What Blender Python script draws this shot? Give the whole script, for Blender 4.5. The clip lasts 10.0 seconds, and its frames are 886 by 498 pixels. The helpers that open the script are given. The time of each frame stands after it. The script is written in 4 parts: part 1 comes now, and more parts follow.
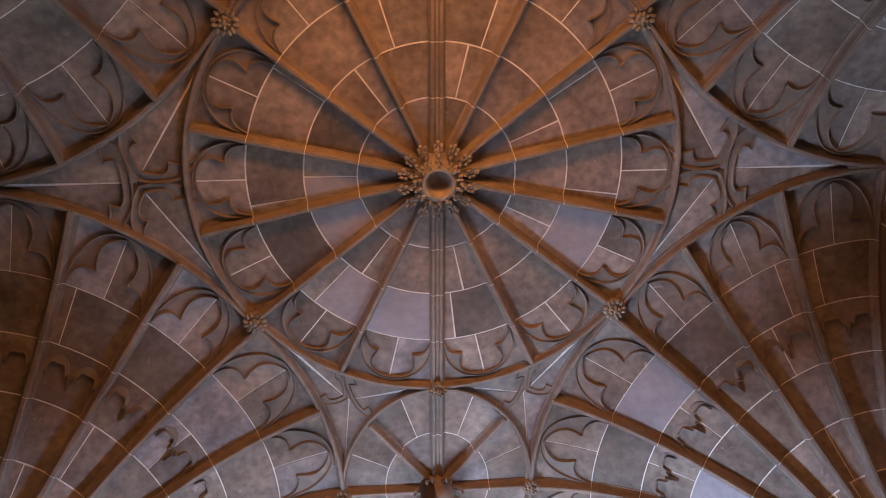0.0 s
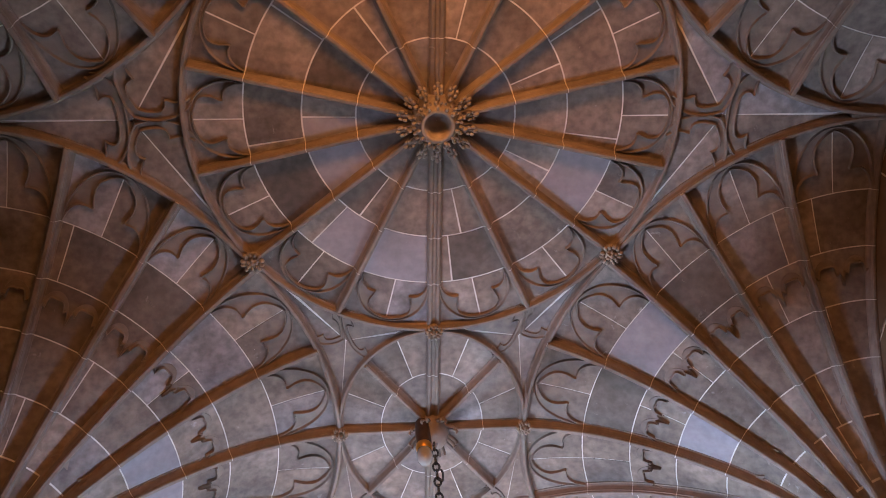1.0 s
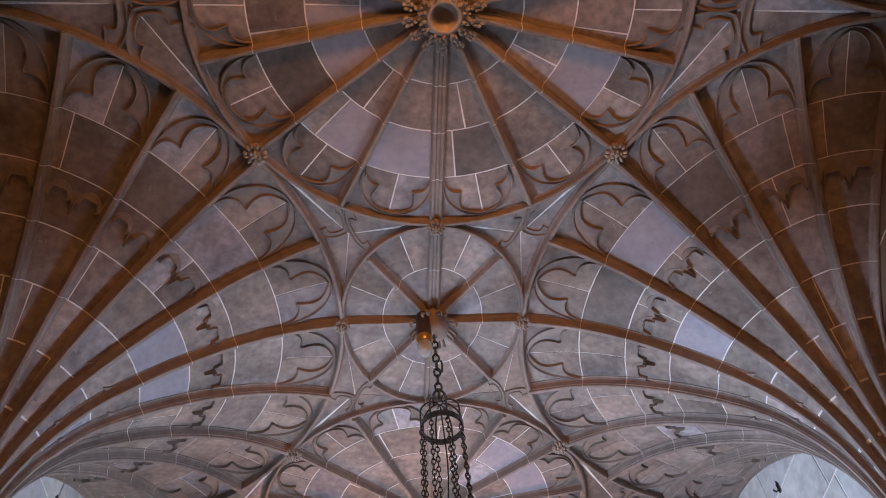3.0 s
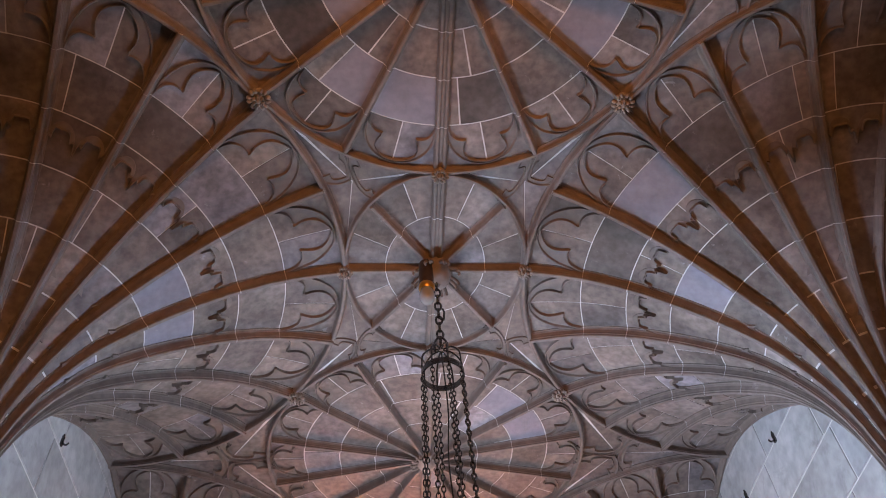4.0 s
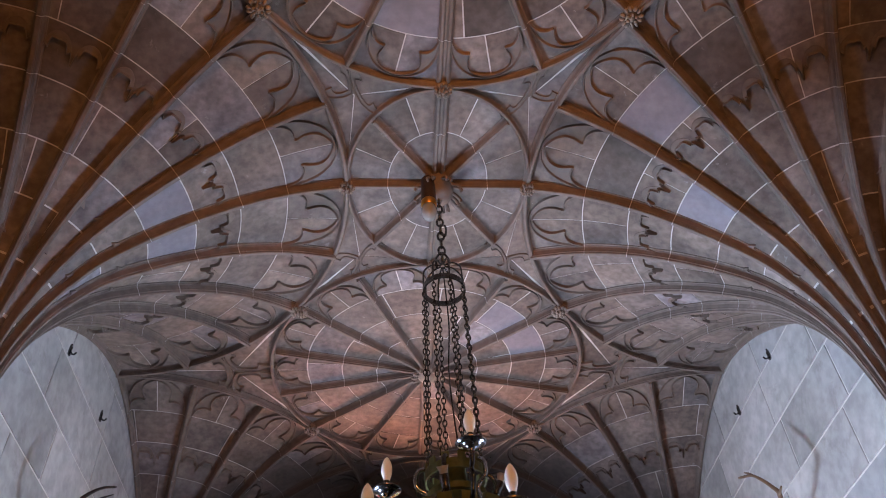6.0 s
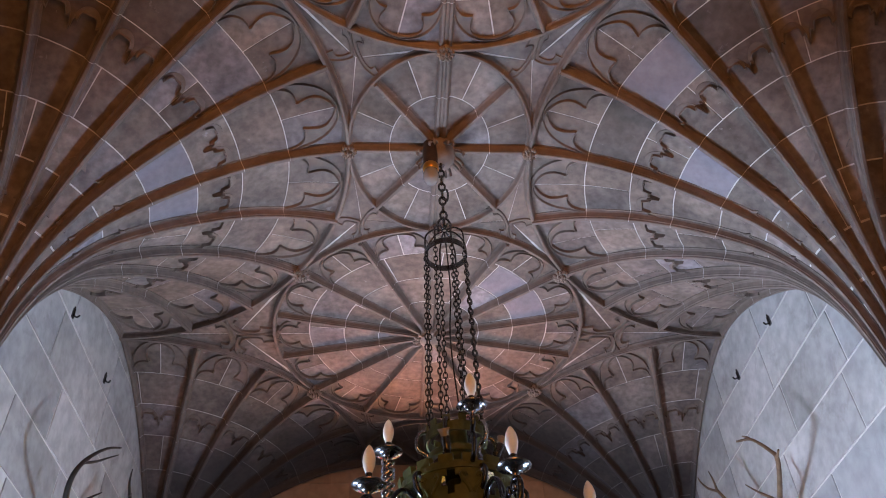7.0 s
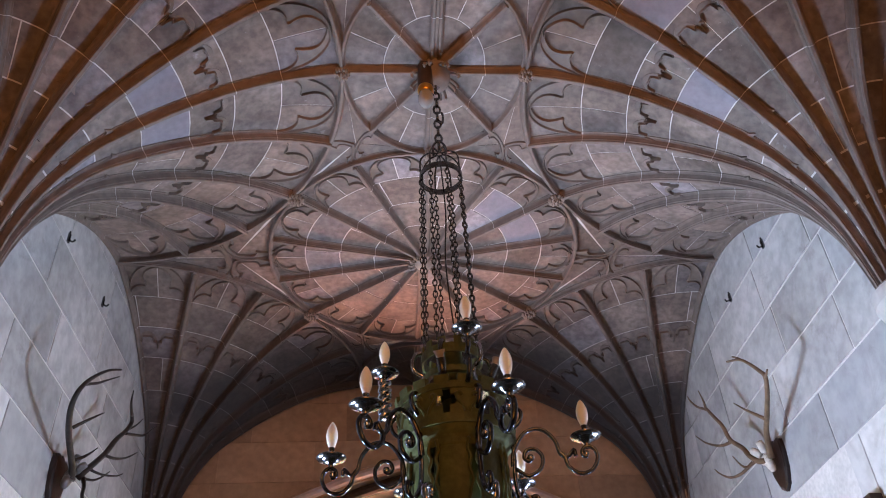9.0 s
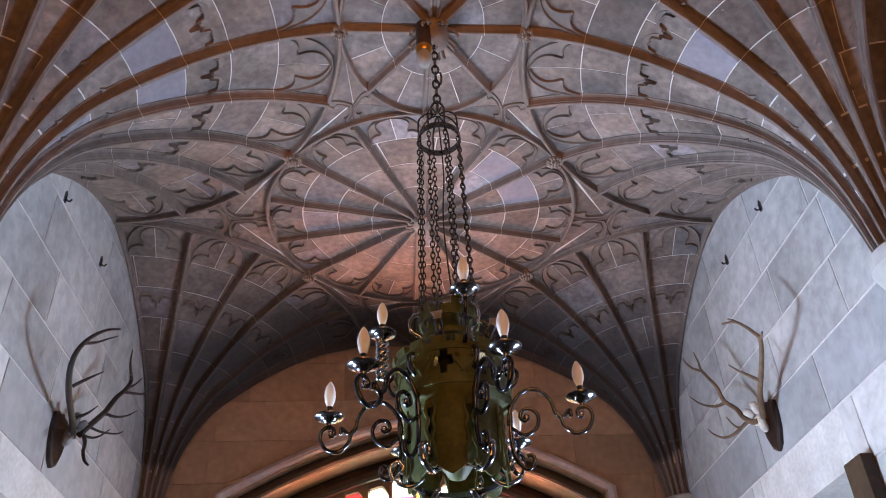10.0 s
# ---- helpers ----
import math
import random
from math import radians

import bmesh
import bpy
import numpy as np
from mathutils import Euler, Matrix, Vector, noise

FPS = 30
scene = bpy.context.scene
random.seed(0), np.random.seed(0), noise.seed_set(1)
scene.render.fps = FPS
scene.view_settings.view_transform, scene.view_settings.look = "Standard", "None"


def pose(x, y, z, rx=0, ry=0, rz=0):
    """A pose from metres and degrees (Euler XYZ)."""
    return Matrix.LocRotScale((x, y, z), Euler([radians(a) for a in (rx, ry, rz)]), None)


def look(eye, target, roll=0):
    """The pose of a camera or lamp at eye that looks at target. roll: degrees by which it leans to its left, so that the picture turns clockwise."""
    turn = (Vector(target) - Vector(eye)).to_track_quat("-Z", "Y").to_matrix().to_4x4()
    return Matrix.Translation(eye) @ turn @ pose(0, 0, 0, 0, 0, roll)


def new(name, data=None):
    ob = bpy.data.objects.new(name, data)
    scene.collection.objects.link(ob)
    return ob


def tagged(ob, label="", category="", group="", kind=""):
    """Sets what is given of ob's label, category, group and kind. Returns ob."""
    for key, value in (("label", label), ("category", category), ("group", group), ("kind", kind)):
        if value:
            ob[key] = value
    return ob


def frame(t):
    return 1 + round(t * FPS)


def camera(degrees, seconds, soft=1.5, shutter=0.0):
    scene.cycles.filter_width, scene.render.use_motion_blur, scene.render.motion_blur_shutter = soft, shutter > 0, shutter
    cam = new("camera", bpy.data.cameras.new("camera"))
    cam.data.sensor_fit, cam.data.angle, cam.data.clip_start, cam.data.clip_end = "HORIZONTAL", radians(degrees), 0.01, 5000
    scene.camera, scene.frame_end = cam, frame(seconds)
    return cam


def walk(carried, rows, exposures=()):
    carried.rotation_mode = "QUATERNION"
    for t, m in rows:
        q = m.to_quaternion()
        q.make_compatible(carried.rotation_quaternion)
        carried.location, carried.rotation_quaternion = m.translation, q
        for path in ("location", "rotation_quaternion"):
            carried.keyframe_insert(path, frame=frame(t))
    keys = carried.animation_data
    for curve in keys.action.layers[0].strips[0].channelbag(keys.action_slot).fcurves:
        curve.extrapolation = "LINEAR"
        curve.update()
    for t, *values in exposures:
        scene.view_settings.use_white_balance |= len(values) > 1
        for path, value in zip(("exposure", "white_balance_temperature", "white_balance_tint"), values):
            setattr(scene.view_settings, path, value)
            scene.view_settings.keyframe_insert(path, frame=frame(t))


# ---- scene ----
LENS = 56.80
EYE = (-0.257, -2.806, 1.6)
# seconds, degrees up, degrees to the right of the hall's axis, roll
TURNS = [
    (0.0, 66.20, 10.95, -11.84),
    (0.5, 64.19, 10.28, -10.88),
    (1.0, 62.26, 9.60, -9.76),
    (1.5, 60.49, 9.01, -9.38),
    (2.0, 58.56, 8.34, -8.48),
    (2.5, 56.84, 7.81, -7.55),
    (4.0, 51.52, 6.26, -4.95),
    (4.5, 49.93, 6.01, -4.63),
    (5.0, 48.34, 5.72, -4.23),
    (5.5, 46.95, 5.57, -3.97),
    (7.0, 43.24, 5.00, -3.20),
    (7.5, 41.86, 5.02, -3.41),
    (8.0, 40.48, 5.03, -3.60),
    (8.5, 39.27, 5.07, -3.50),
    (9.0, 37.91, 5.04, -3.33),
    (9.5, 36.55, 5.09, -3.32),
    (10.0, 35.21, 5.05, -3.07),
]
cam = camera(LENS, 10.0, soft=1.0)
walk(cam, [(t, pose(*EYE, 0, 0, -right) @ pose(0, 0, 0, 90 + up, 0, 0) @ pose(0, 0, 0, 0, 0, roll)) for t, up, right, roll in TURNS],
     exposures=[(0.0, 0.14), (2.5, 0.06), (4.5, -0.19), (7.0, -0.21), (9.0, -0.07), (10.0, -0.02)])

# ---- light ----
world = bpy.data.worlds.new("sky")
world.use_nodes = True
scene.world = world
wn = world.node_tree.nodes
sky = wn.new("ShaderNodeTexSky")
sky.sky_type, sky.sun_disc, sky.sun_elevation, sky.sun_rotation = "NISHITA", False, radians(35), radians(200)
world.node_tree.links.new(sky.outputs[0], wn["Background"].inputs[0])
wn["Background"].inputs[1].default_value = 0.02


def area_lamp(name, m, size_x, size_y, watts, colour, spread=180):
    d = bpy.data.lights.new(name, "AREA")
    d.shape, d.size, d.size_y, d.energy, d.color, d.spread = "RECTANGLE", size_x, size_y, watts, colour, radians(spread)
    ob = new(name, d)
    ob.matrix_world = m
    return ob


COOL, WARM = (0.595, 0.735, 1.0), (1.0, 0.34, 0.045)
# daylight enters by the two side windows and the coloured glass; the warm lamps are added in unseen openings behind
area_lamp("daylight_east", look((2.45, 1.50, 0.75), (-1.9, 0.15, 4.05)), 0.5, 0.8, 50, COOL, 74)
area_lamp("daylight_west", look((-2.45, 1.50, 0.75), (1.9, 0.10, 4.10)), 0.5, 0.8, 86, COOL, 74)
area_lamp("daylight_glass", look((0.0, 4.06, 3.35), (0.0, 2.15, 5.0)), 2.0, 0.3, 13, (1.0, 0.33, 0.15), 54)
area_lamp("added_warm_low", look((0.0, -3.46, 1.05), (0.0, 0.5, 3.2)), 1.2, 1.6, 7.0, WARM, 96)
area_lamp("added_warm_high", look((0.0, -3.44, 4.02), (0.0, -0.6, 4.95)), 1.3, 0.45, 18.5, (1.0, 0.38, 0.105), 104)
scene.view_settings.exposure = 0.0


# ---- materials ----
def material(name, colour, rough=0.8, metal=0.0, vary=0.0, island=False, tint=None, grain=18.0, stain=2.2, bump=0.15, spec=0.3, flecks=0.0, soot=False):
    """Two scales of noise over a base colour, a tone per piece, and a fine relief."""
    m = bpy.data.materials.new(name)
    m.use_nodes = True
    nt = m.node_tree
    n, l = nt.nodes, nt.links
    b = n["Principled BSDF"]
    b.inputs["Roughness"].default_value, b.inputs["Metallic"].default_value = rough, metal
    b.inputs["Specular IOR Level"].default_value = spec
    tc = n.new("ShaderNodeTexCoord")
    big, small = n.new("ShaderNodeTexNoise"), n.new("ShaderNodeTexNoise")
    big.inputs["Scale"].default_value, big.inputs["Detail"].default_value = stain, 5
    small.inputs["Scale"].default_value, small.inputs["Detail"].default_value = grain, 6
    for t in (big, small):
        l.new(tc.outputs["Object"], t.inputs["Vector"])
    col = n.new("ShaderNodeRGB")
    col.outputs[0].default_value = (*colour, 1)
    out = col.outputs[0]
    if tint:
        rnd = n.new("ShaderNodeNewGeometry").outputs["Random Per Island"] if island else n.new("ShaderNodeObjectInfo").outputs["Random"]
        ramp = n.new("ShaderNodeValToRGB")
        ramp.color_ramp.interpolation = "CONSTANT"
        els = ramp.color_ramp.elements
        for i, (p, c) in enumerate(tint):
            e = els[i] if i < 2 else els.new(p)
            e.position, e.color = p, (*c, 1)
        l.new(rnd, ramp.inputs[0])
        out = ramp.outputs[0]
        mr = n.new("ShaderNodeMath")
        mr.operation = "MULTIPLY"
        mr.inputs[1].default_value = 37.0
        l.new(rnd, mr.inputs[0])
        for t in (big,):
            t.noise_dimensions = "4D"
            l.new(mr.outputs[0], t.inputs["W"])
    for t, lo, hi, amount in ((big, 0.32, 0.7, vary), (small, 0.35, 0.65, vary * 0.55)):
        if not amount:
            continue
        mp = n.new("ShaderNodeMapRange")
        mp.inputs["From Min"].default_value, mp.inputs["From Max"].default_value = lo, hi
        mp.inputs["To Min"].default_value, mp.inputs["To Max"].default_value = 1 - amount, 1 + amount
        l.new(t.outputs[0], mp.inputs["Value"])
        mx = n.new("ShaderNodeVectorMath")
        mx.operation = "SCALE"
        l.new(out, mx.inputs[0])
        l.new(mp.outputs[0], mx.inputs["Scale"])
        out = mx.outputs[0]
    if flecks:
        # pale scuffs and lime specks, and soft dark stains
        for scale, lo, hi, tone, amount in ((9.0, 0.64, 0.72, (0.50, 0.46, 0.45), flecks), (34.0, 0.68, 0.72, (0.62, 0.58, 0.56), flecks), (3.1, 0.56, 0.72, (0.10, 0.075, 0.06), flecks * 0.8)):
            t = n.new("ShaderNodeTexNoise")
            t.inputs["Scale"].default_value, t.inputs["Detail"].default_value, t.inputs["Roughness"].default_value, t.inputs["Distortion"].default_value = scale, 9, 0.72, 0.6
            l.new(tc.outputs["Object"], t.inputs["Vector"])
            mp = n.new("ShaderNodeMapRange")
            mp.inputs["From Min"].default_value, mp.inputs["From Max"].default_value, mp.inputs["To Max"].default_value = lo, hi, amount
            l.new(t.outputs[0], mp.inputs["Value"])
            mx = n.new("ShaderNodeMix")
            mx.data_type = "RGBA"
            l.new(mp.outputs[0], mx.inputs[0])
            l.new(out, mx.inputs[6])
            mx.inputs[7].default_value = (*tone, 1)
            out = mx.outputs[2]
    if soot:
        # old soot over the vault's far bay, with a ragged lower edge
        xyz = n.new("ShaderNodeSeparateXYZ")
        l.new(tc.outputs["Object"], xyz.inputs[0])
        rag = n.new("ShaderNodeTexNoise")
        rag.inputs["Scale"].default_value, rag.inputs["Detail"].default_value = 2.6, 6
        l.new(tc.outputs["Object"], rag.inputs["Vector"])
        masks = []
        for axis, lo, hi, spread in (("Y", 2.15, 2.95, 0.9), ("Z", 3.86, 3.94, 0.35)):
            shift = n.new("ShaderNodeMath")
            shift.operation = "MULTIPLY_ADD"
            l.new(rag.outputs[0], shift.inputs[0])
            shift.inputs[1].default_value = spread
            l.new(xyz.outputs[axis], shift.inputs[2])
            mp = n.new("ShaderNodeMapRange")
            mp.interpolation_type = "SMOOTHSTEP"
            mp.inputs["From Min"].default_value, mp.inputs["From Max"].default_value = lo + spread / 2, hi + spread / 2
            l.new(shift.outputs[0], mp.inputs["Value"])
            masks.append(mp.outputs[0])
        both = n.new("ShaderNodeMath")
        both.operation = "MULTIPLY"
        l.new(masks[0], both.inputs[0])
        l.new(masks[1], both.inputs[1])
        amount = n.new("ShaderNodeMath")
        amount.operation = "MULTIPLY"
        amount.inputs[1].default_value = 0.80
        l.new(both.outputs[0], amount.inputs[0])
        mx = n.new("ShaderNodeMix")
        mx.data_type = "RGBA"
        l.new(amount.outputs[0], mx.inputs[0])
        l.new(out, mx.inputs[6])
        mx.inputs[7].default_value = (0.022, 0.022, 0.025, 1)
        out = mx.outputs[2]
    l.new(out, b.inputs["Base Color"])
    if bump:
        bp = n.new("ShaderNodeBump")
        bp.inputs["Strength"].default_value, bp.inputs["Distance"].default_value = bump, 0.01
        l.new(small.outputs[0], bp.inputs["Height"])
        l.new(bp.outputs[0], b.inputs["Normal"])
    return m


STONES = [(0.00, (0.177, 0.138, 0.120)), (0.20, (0.203, 0.160, 0.139)), (0.42, (0.164, 0.136, 0.126)), (0.58, (0.212, 0.174, 0.158)), (0.72, (0.151, 0.121, 0.106)), (0.86, (0.184, 0.160, 0.160)), (0.94, (0.240, 0.218, 0.232))]
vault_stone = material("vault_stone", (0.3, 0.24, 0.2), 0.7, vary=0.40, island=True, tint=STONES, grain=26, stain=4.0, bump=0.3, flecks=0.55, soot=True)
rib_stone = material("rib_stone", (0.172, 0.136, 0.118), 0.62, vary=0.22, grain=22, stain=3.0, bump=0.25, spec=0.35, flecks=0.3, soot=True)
lavender_stone = material("lavender_stone", (0.245, 0.224, 0.256), 0.7, vary=0.14, grain=26, stain=4.0, bump=0.25, flecks=0.25)
dark_stone = material("dark_stone", (0.112, 0.090, 0.080), 0.7, vary=0.3, grain=26, stain=4.0, bump=0.25, flecks=0.4)
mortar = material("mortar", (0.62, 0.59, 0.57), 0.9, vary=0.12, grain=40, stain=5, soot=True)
WALLS = [(0.0, (0.50, 0.485, 0.475)), (0.25, (0.56, 0.54, 0.53)), (0.5, (0.45, 0.44, 0.44)), (0.7, (0.60, 0.58, 0.57)), (0.85, (0.41, 0.40, 0.40))]
wall_stone = material("wall_stone", (0.48, 0.46, 0.45), 0.7, vary=0.16, tint=WALLS, grain=14, stain=1.8, bump=0.2, flecks=0.35)
# darker, more mottled grey for the courses above 3.4 m
upper_stone = material("upper_stone", (0.42, 0.41, 0.41), 0.75, vary=0.24, tint=[(0.0, (0.357, 0.348, 0.344)), (0.25, (0.408, 0.395, 0.391)), (0.5, (0.323, 0.319, 0.323)), (0.75, (0.383, 0.374, 0.370))], grain=14, stain=1.4, bump=0.2, flecks=0.5)
grey_stone = material("grey_stone", (0.36, 0.36, 0.37), 0.7, vary=0.16, tint=[(0.0, (0.36, 0.36, 0.37)), (0.5, (0.32, 0.32, 0.335))], grain=14, stain=1.8, bump=0.2, flecks=0.35)
end_stone = material("end_stone", (0.38, 0.26, 0.17), 0.75, vary=0.2, tint=[(0.0, (0.38, 0.26, 0.17)), (0.4, (0.43, 0.30, 0.20)), (0.7, (0.33, 0.23, 0.155))], grain=16, stain=2)
# for unseen low and near blocks, darkened to cut the light they bounce
near_stone = material("dim_unseen_stone", (0.14, 0.09, 0.055), 0.75, vary=0.2, tint=[(0.0, (0.14, 0.09, 0.055)), (0.4, (0.16, 0.105, 0.065)), (0.7, (0.12, 0.08, 0.05))], grain=16, stain=2)
floor_stone = material("floor_stone", (0.075, 0.063, 0.054), 0.6, vary=0.1, tint=[(0.0, (0.082, 0.069, 0.057)), (0.5, (0.064, 0.054, 0.045))])
iron = material("wrought_iron", (0.013, 0.013, 0.015), 0.16, 0.0, vary=0.3, grain=60, stain=12, bump=0.06, spec=1.0)
brass = material("dull_bronze", (0.074, 0.090, 0.030), 0.5, 0.0, vary=0.3, grain=50, stain=10, bump=0.12)
pan_iron = material("pan_iron", (0.30, 0.31, 0.34), 0.16, 1.0, vary=0.3, grain=60, stain=12, bump=0.04)
polished_iron = material("polished_iron", (0.095, 0.10, 0.115), 0.18, 1.0, vary=0.3, grain=60, stain=12, bump=0.04)
steel = material("bright_iron", (0.50, 0.52, 0.57), 0.13, 1.0, vary=0.2, grain=60, stain=12, bump=0.05)
bone = material("antler_horn", (0.15, 0.095, 0.058), 0.45, vary=0.3, grain=30, stain=7, bump=0.2)
horn_dark = material("dark_horn", (0.024, 0.019, 0.017), 0.4, vary=0.35, grain=30, stain=7, bump=0.2)
skull = material("skull_bone", (0.62, 0.58, 0.52), 0.6, vary=0.2, grain=40, stain=12)
grey_skull = material("weathered_bone", (0.15, 0.145, 0.15), 0.45, vary=0.35, grain=40, stain=12)
plaque_wood = material("plaque_wood", (0.022, 0.012, 0.010), 0.3, vary=0.3, grain=30, stain=6, spec=0.5)
dark_oak = material("dark_oak", (0.045, 0.028, 0.018), 0.5, vary=0.3, grain=30, stain=5)
frosted = material("frosted_bulb", (0.92, 0.90, 0.84), 0.4, vary=0.05, bump=0.0, spec=0.5)
frosted.node_tree.nodes["Principled BSDF"].inputs["Subsurface Weight"].default_value = 0.8
frosted.node_tree.nodes["Principled BSDF"].inputs["Subsurface Radius"].default_value = (0.03, 0.03, 0.028)
frosted.node_tree.nodes["Principled BSDF"].inputs["Subsurface Scale"].default_value = 1.0
frost_globe = material("frosted_globe", (0.30, 0.29, 0.28), 0.16, vary=0.1, bump=0.0, spec=0.8)
gilt = material("gilt_collar", (0.62, 0.30, 0.06), 0.3, 0.9, vary=0.1)


def glass(name, colour):
    m = bpy.data.materials.new(name)
    m.use_nodes = True
    b = m.node_tree.nodes["Principled BSDF"]
    b.inputs["Base Color"].default_value = (*colour, 1)
    b.inputs["Roughness"].default_value = 0.25
    b.inputs["Transmission Weight"].default_value = 1.0
    b.inputs["IOR"].default_value = 1.1
    return m


clear_glass = glass("clear_glass", (0.9, 0.95, 1.0))


# ---- mesh helpers ----
def mesh_object(name, verts, faces, mats, parent=None, label="", slots=None, smooth=False):
    me = bpy.data.meshes.new(name)
    me.from_pydata([tuple(v) for v in verts], [], faces)
    for m in (mats if isinstance(mats, (list, tuple)) else [mats]):
        me.materials.append(m)
    if slots:
        me.polygons.foreach_set("material_index", slots)
    if smooth:
        me.polygons.foreach_set("use_smooth", [True] * len(me.polygons))
    me.update()
    ob = new(name, me)
    ob.parent = parent
    if label:
        tagged(ob, label)
    return ob


def thing(name, label, category, group="", at=(0, 0, 0), kind=""):
    ob = new(name)
    ob.location = at
    ob.empty_display_size = 0.1
    return tagged(ob, label, category, group, kind)


def V(*a):
    return Vector(a)


def frames_along(path, ups=None):
    """Tangent, side and up at each point of a path."""
    res = []
    for i, p in enumerate(path):
        t = (path[min(i + 1, len(path) - 1)] - path[max(i - 1, 0)]).normalized()
        up = ups[i] if ups else (V(0, 0, 1) if abs(t.z) < 0.95 else V(0, 1, 0))
        side = t.cross(up).normalized()
        res.append((t, side, side.cross(t).normalized()))
    return res


def sweep(path, ups, profile, scales=None, caps=True):
    """Verts and faces of a profile (side, up) swept along a path."""
    verts, faces, k = [], [], len(profile)
    for i, (p, (t, s, u)) in enumerate(zip(path, frames_along(path, ups))):
        c = scales[i] if scales else 1.0
        verts += [p + s * (a * c) + u * (b * c) for a, b in profile]
    for i in range(len(path) - 1):
        for j in range(k - 1):
            a = i * k + j
            faces.append((a, a + 1, a + k + 1, a + k))
    if caps:
        faces += [tuple(range(k)), tuple(range(len(verts) - 1, len(verts) - k - 1, -1))]
    return verts, faces


def tube(path, radii, sides=8):
    path = [Vector(p) for p in path]
    if not isinstance(radii, (list, tuple)):
        radii = [radii] * len(path)
    verts, faces = [], []
    side = None
    for i, (p, r) in enumerate(zip(path, radii)):
        t = (path[min(i + 1, len(path) - 1)] - path[max(i - 1, 0)]).normalized()
        if side is None:
            side = t.orthogonal().normalized()
        side = (side - t * side.dot(t)).normalized()
        u = t.cross(side)
        verts += [p + (side * math.cos(a) + u * math.sin(a)) * r for a in (2 * math.pi * j / sides for j in range(sides))]
    for i in range(len(path) - 1):
        for j in range(sides):
            a, b = i * sides + j, i * sides + (j + 1) % sides
            faces.append((a, b, b + sides, a + sides))
    faces += [tuple(range(sides - 1, -1, -1)), tuple(range(len(verts) - sides, len(verts)))]
    return verts, faces


def smooth_path(points, n=8):
    """A Catmull-Rom curve through points."""
    p = [Vector(q) for q in points]
    p = [p[0] * 2 - p[1]] + p + [p[-1] * 2 - p[-2]]
    out = []
    for i in range(1, len(p) - 2):
        for j in range(n):
            t = j / n
            out.append(0.5 * (2 * p[i] + (p[i + 1] - p[i - 1]) * t + (2 * p[i - 1] - 5 * p[i] + 4 * p[i + 1] - p[i + 2]) * t * t + (3 * p[i] - p[i - 1] - 3 * p[i + 1] + p[i + 2]) * t ** 3))
    return out + [p[-2]]


def lathe(profile, sides=16, centre=(0, 0, 0), smooth=True):
    """Verts and faces of a turned body; profile of (radius, height)."""
    c = Vector(centre)
    verts = [c + V(r * math.cos(a), r * math.sin(a), z) for r, z in profile for a in (2 * math.pi * j / sides for j in range(sides))]
    faces = []
    for i in range(len(profile) - 1):
        for j in range(sides):
            a, b = i * sides + j, i * sides + (j + 1) % sides
            faces.append((a, b, b + sides, a + sides))
    return verts, faces


def merge(*lots):
    verts, faces = [], []
    for v, f in lots:
        k = len(verts)
        verts += list(v)
        faces += [tuple(i + k for i in q) for q in f]
    return verts, faces


def moved(lot, m):
    return [m @ Vector(v) for v in lot[0]], lot[1]


def box(x0, y0, z0, x1, y1, z1):
    v = [V(x, y, z) for z in (z0, z1) for y in (y0, y1) for x in (x0, x1)]
    return v, [(0, 2, 3, 1), (4, 5, 7, 6), (0, 1, 5, 4), (2, 6, 7, 3), (0, 4, 6, 2), (1, 3, 7, 5)]


# ---- the plan of the hall ----
HALF, TOP, FAN = 2.047, 5.0, 1.565
NEAR, FAR = -3.37, 3.33
BACK, END = -3.40, 3.38
CIRCLE_A, RAD_A = (0.0, -1.685), 1.066
CIRCLE_C, RAD_C = (0.0, 1.63), 1.03
SMALL_X, SMALL_Y = 0.483, 0.605

PROFILE_R = np.array([0.095, 0.12, 0.165, 0.23, 0.30, 0.415, 0.60, 0.81, 1.02, 1.25, 1.42, 1.60])
PROFILE_Z = np.array([3.45, 3.68, 3.93, 4.12, 4.255, 4.42, 4.585, 4.73, 4.845, 4.935, 4.975, 5.0])


def _slopes():
    h, d = np.diff(PROFILE_R), np.diff(PROFILE_Z) / np.diff(PROFILE_R)
    m = np.zeros(len(PROFILE_R))
    m[1:-1] = 2 * d[1:] * d[:-1] / (d[1:] + d[:-1])
    m[0], m[-1] = d[0] * 1.2, d[-1] * 0.6
    return m


PROFILE_M = _slopes()


def fan_height(r):
    """Height of the fan's surface and its slope at a distance r from its springer."""
    r = min(max(r, PROFILE_R[0]), PROFILE_R[-1])
    i = min(int(np.searchsorted(PROFILE_R, r, side="right")) - 1, len(PROFILE_R) - 2)
    h = PROFILE_R[i + 1] - PROFILE_R[i]
    t = (r - PROFILE_R[i]) / h
    a, b, p, q = PROFILE_Z[i], PROFILE_Z[i + 1], PROFILE_M[i] * h, PROFILE_M[i + 1] * h
    z = a * (2 * t ** 3 - 3 * t * t + 1) + p * (t ** 3 - 2 * t * t + t) + b * (3 * t * t - 2 * t ** 3) + q * (t ** 3 - t * t)
    s = (a * (6 * t * t - 6 * t) + p * (3 * t * t - 4 * t + 1) + b * (6 * t - 6 * t * t) + q * (3 * t * t - 2 * t)) / h
    return z, max(s, 0.0)


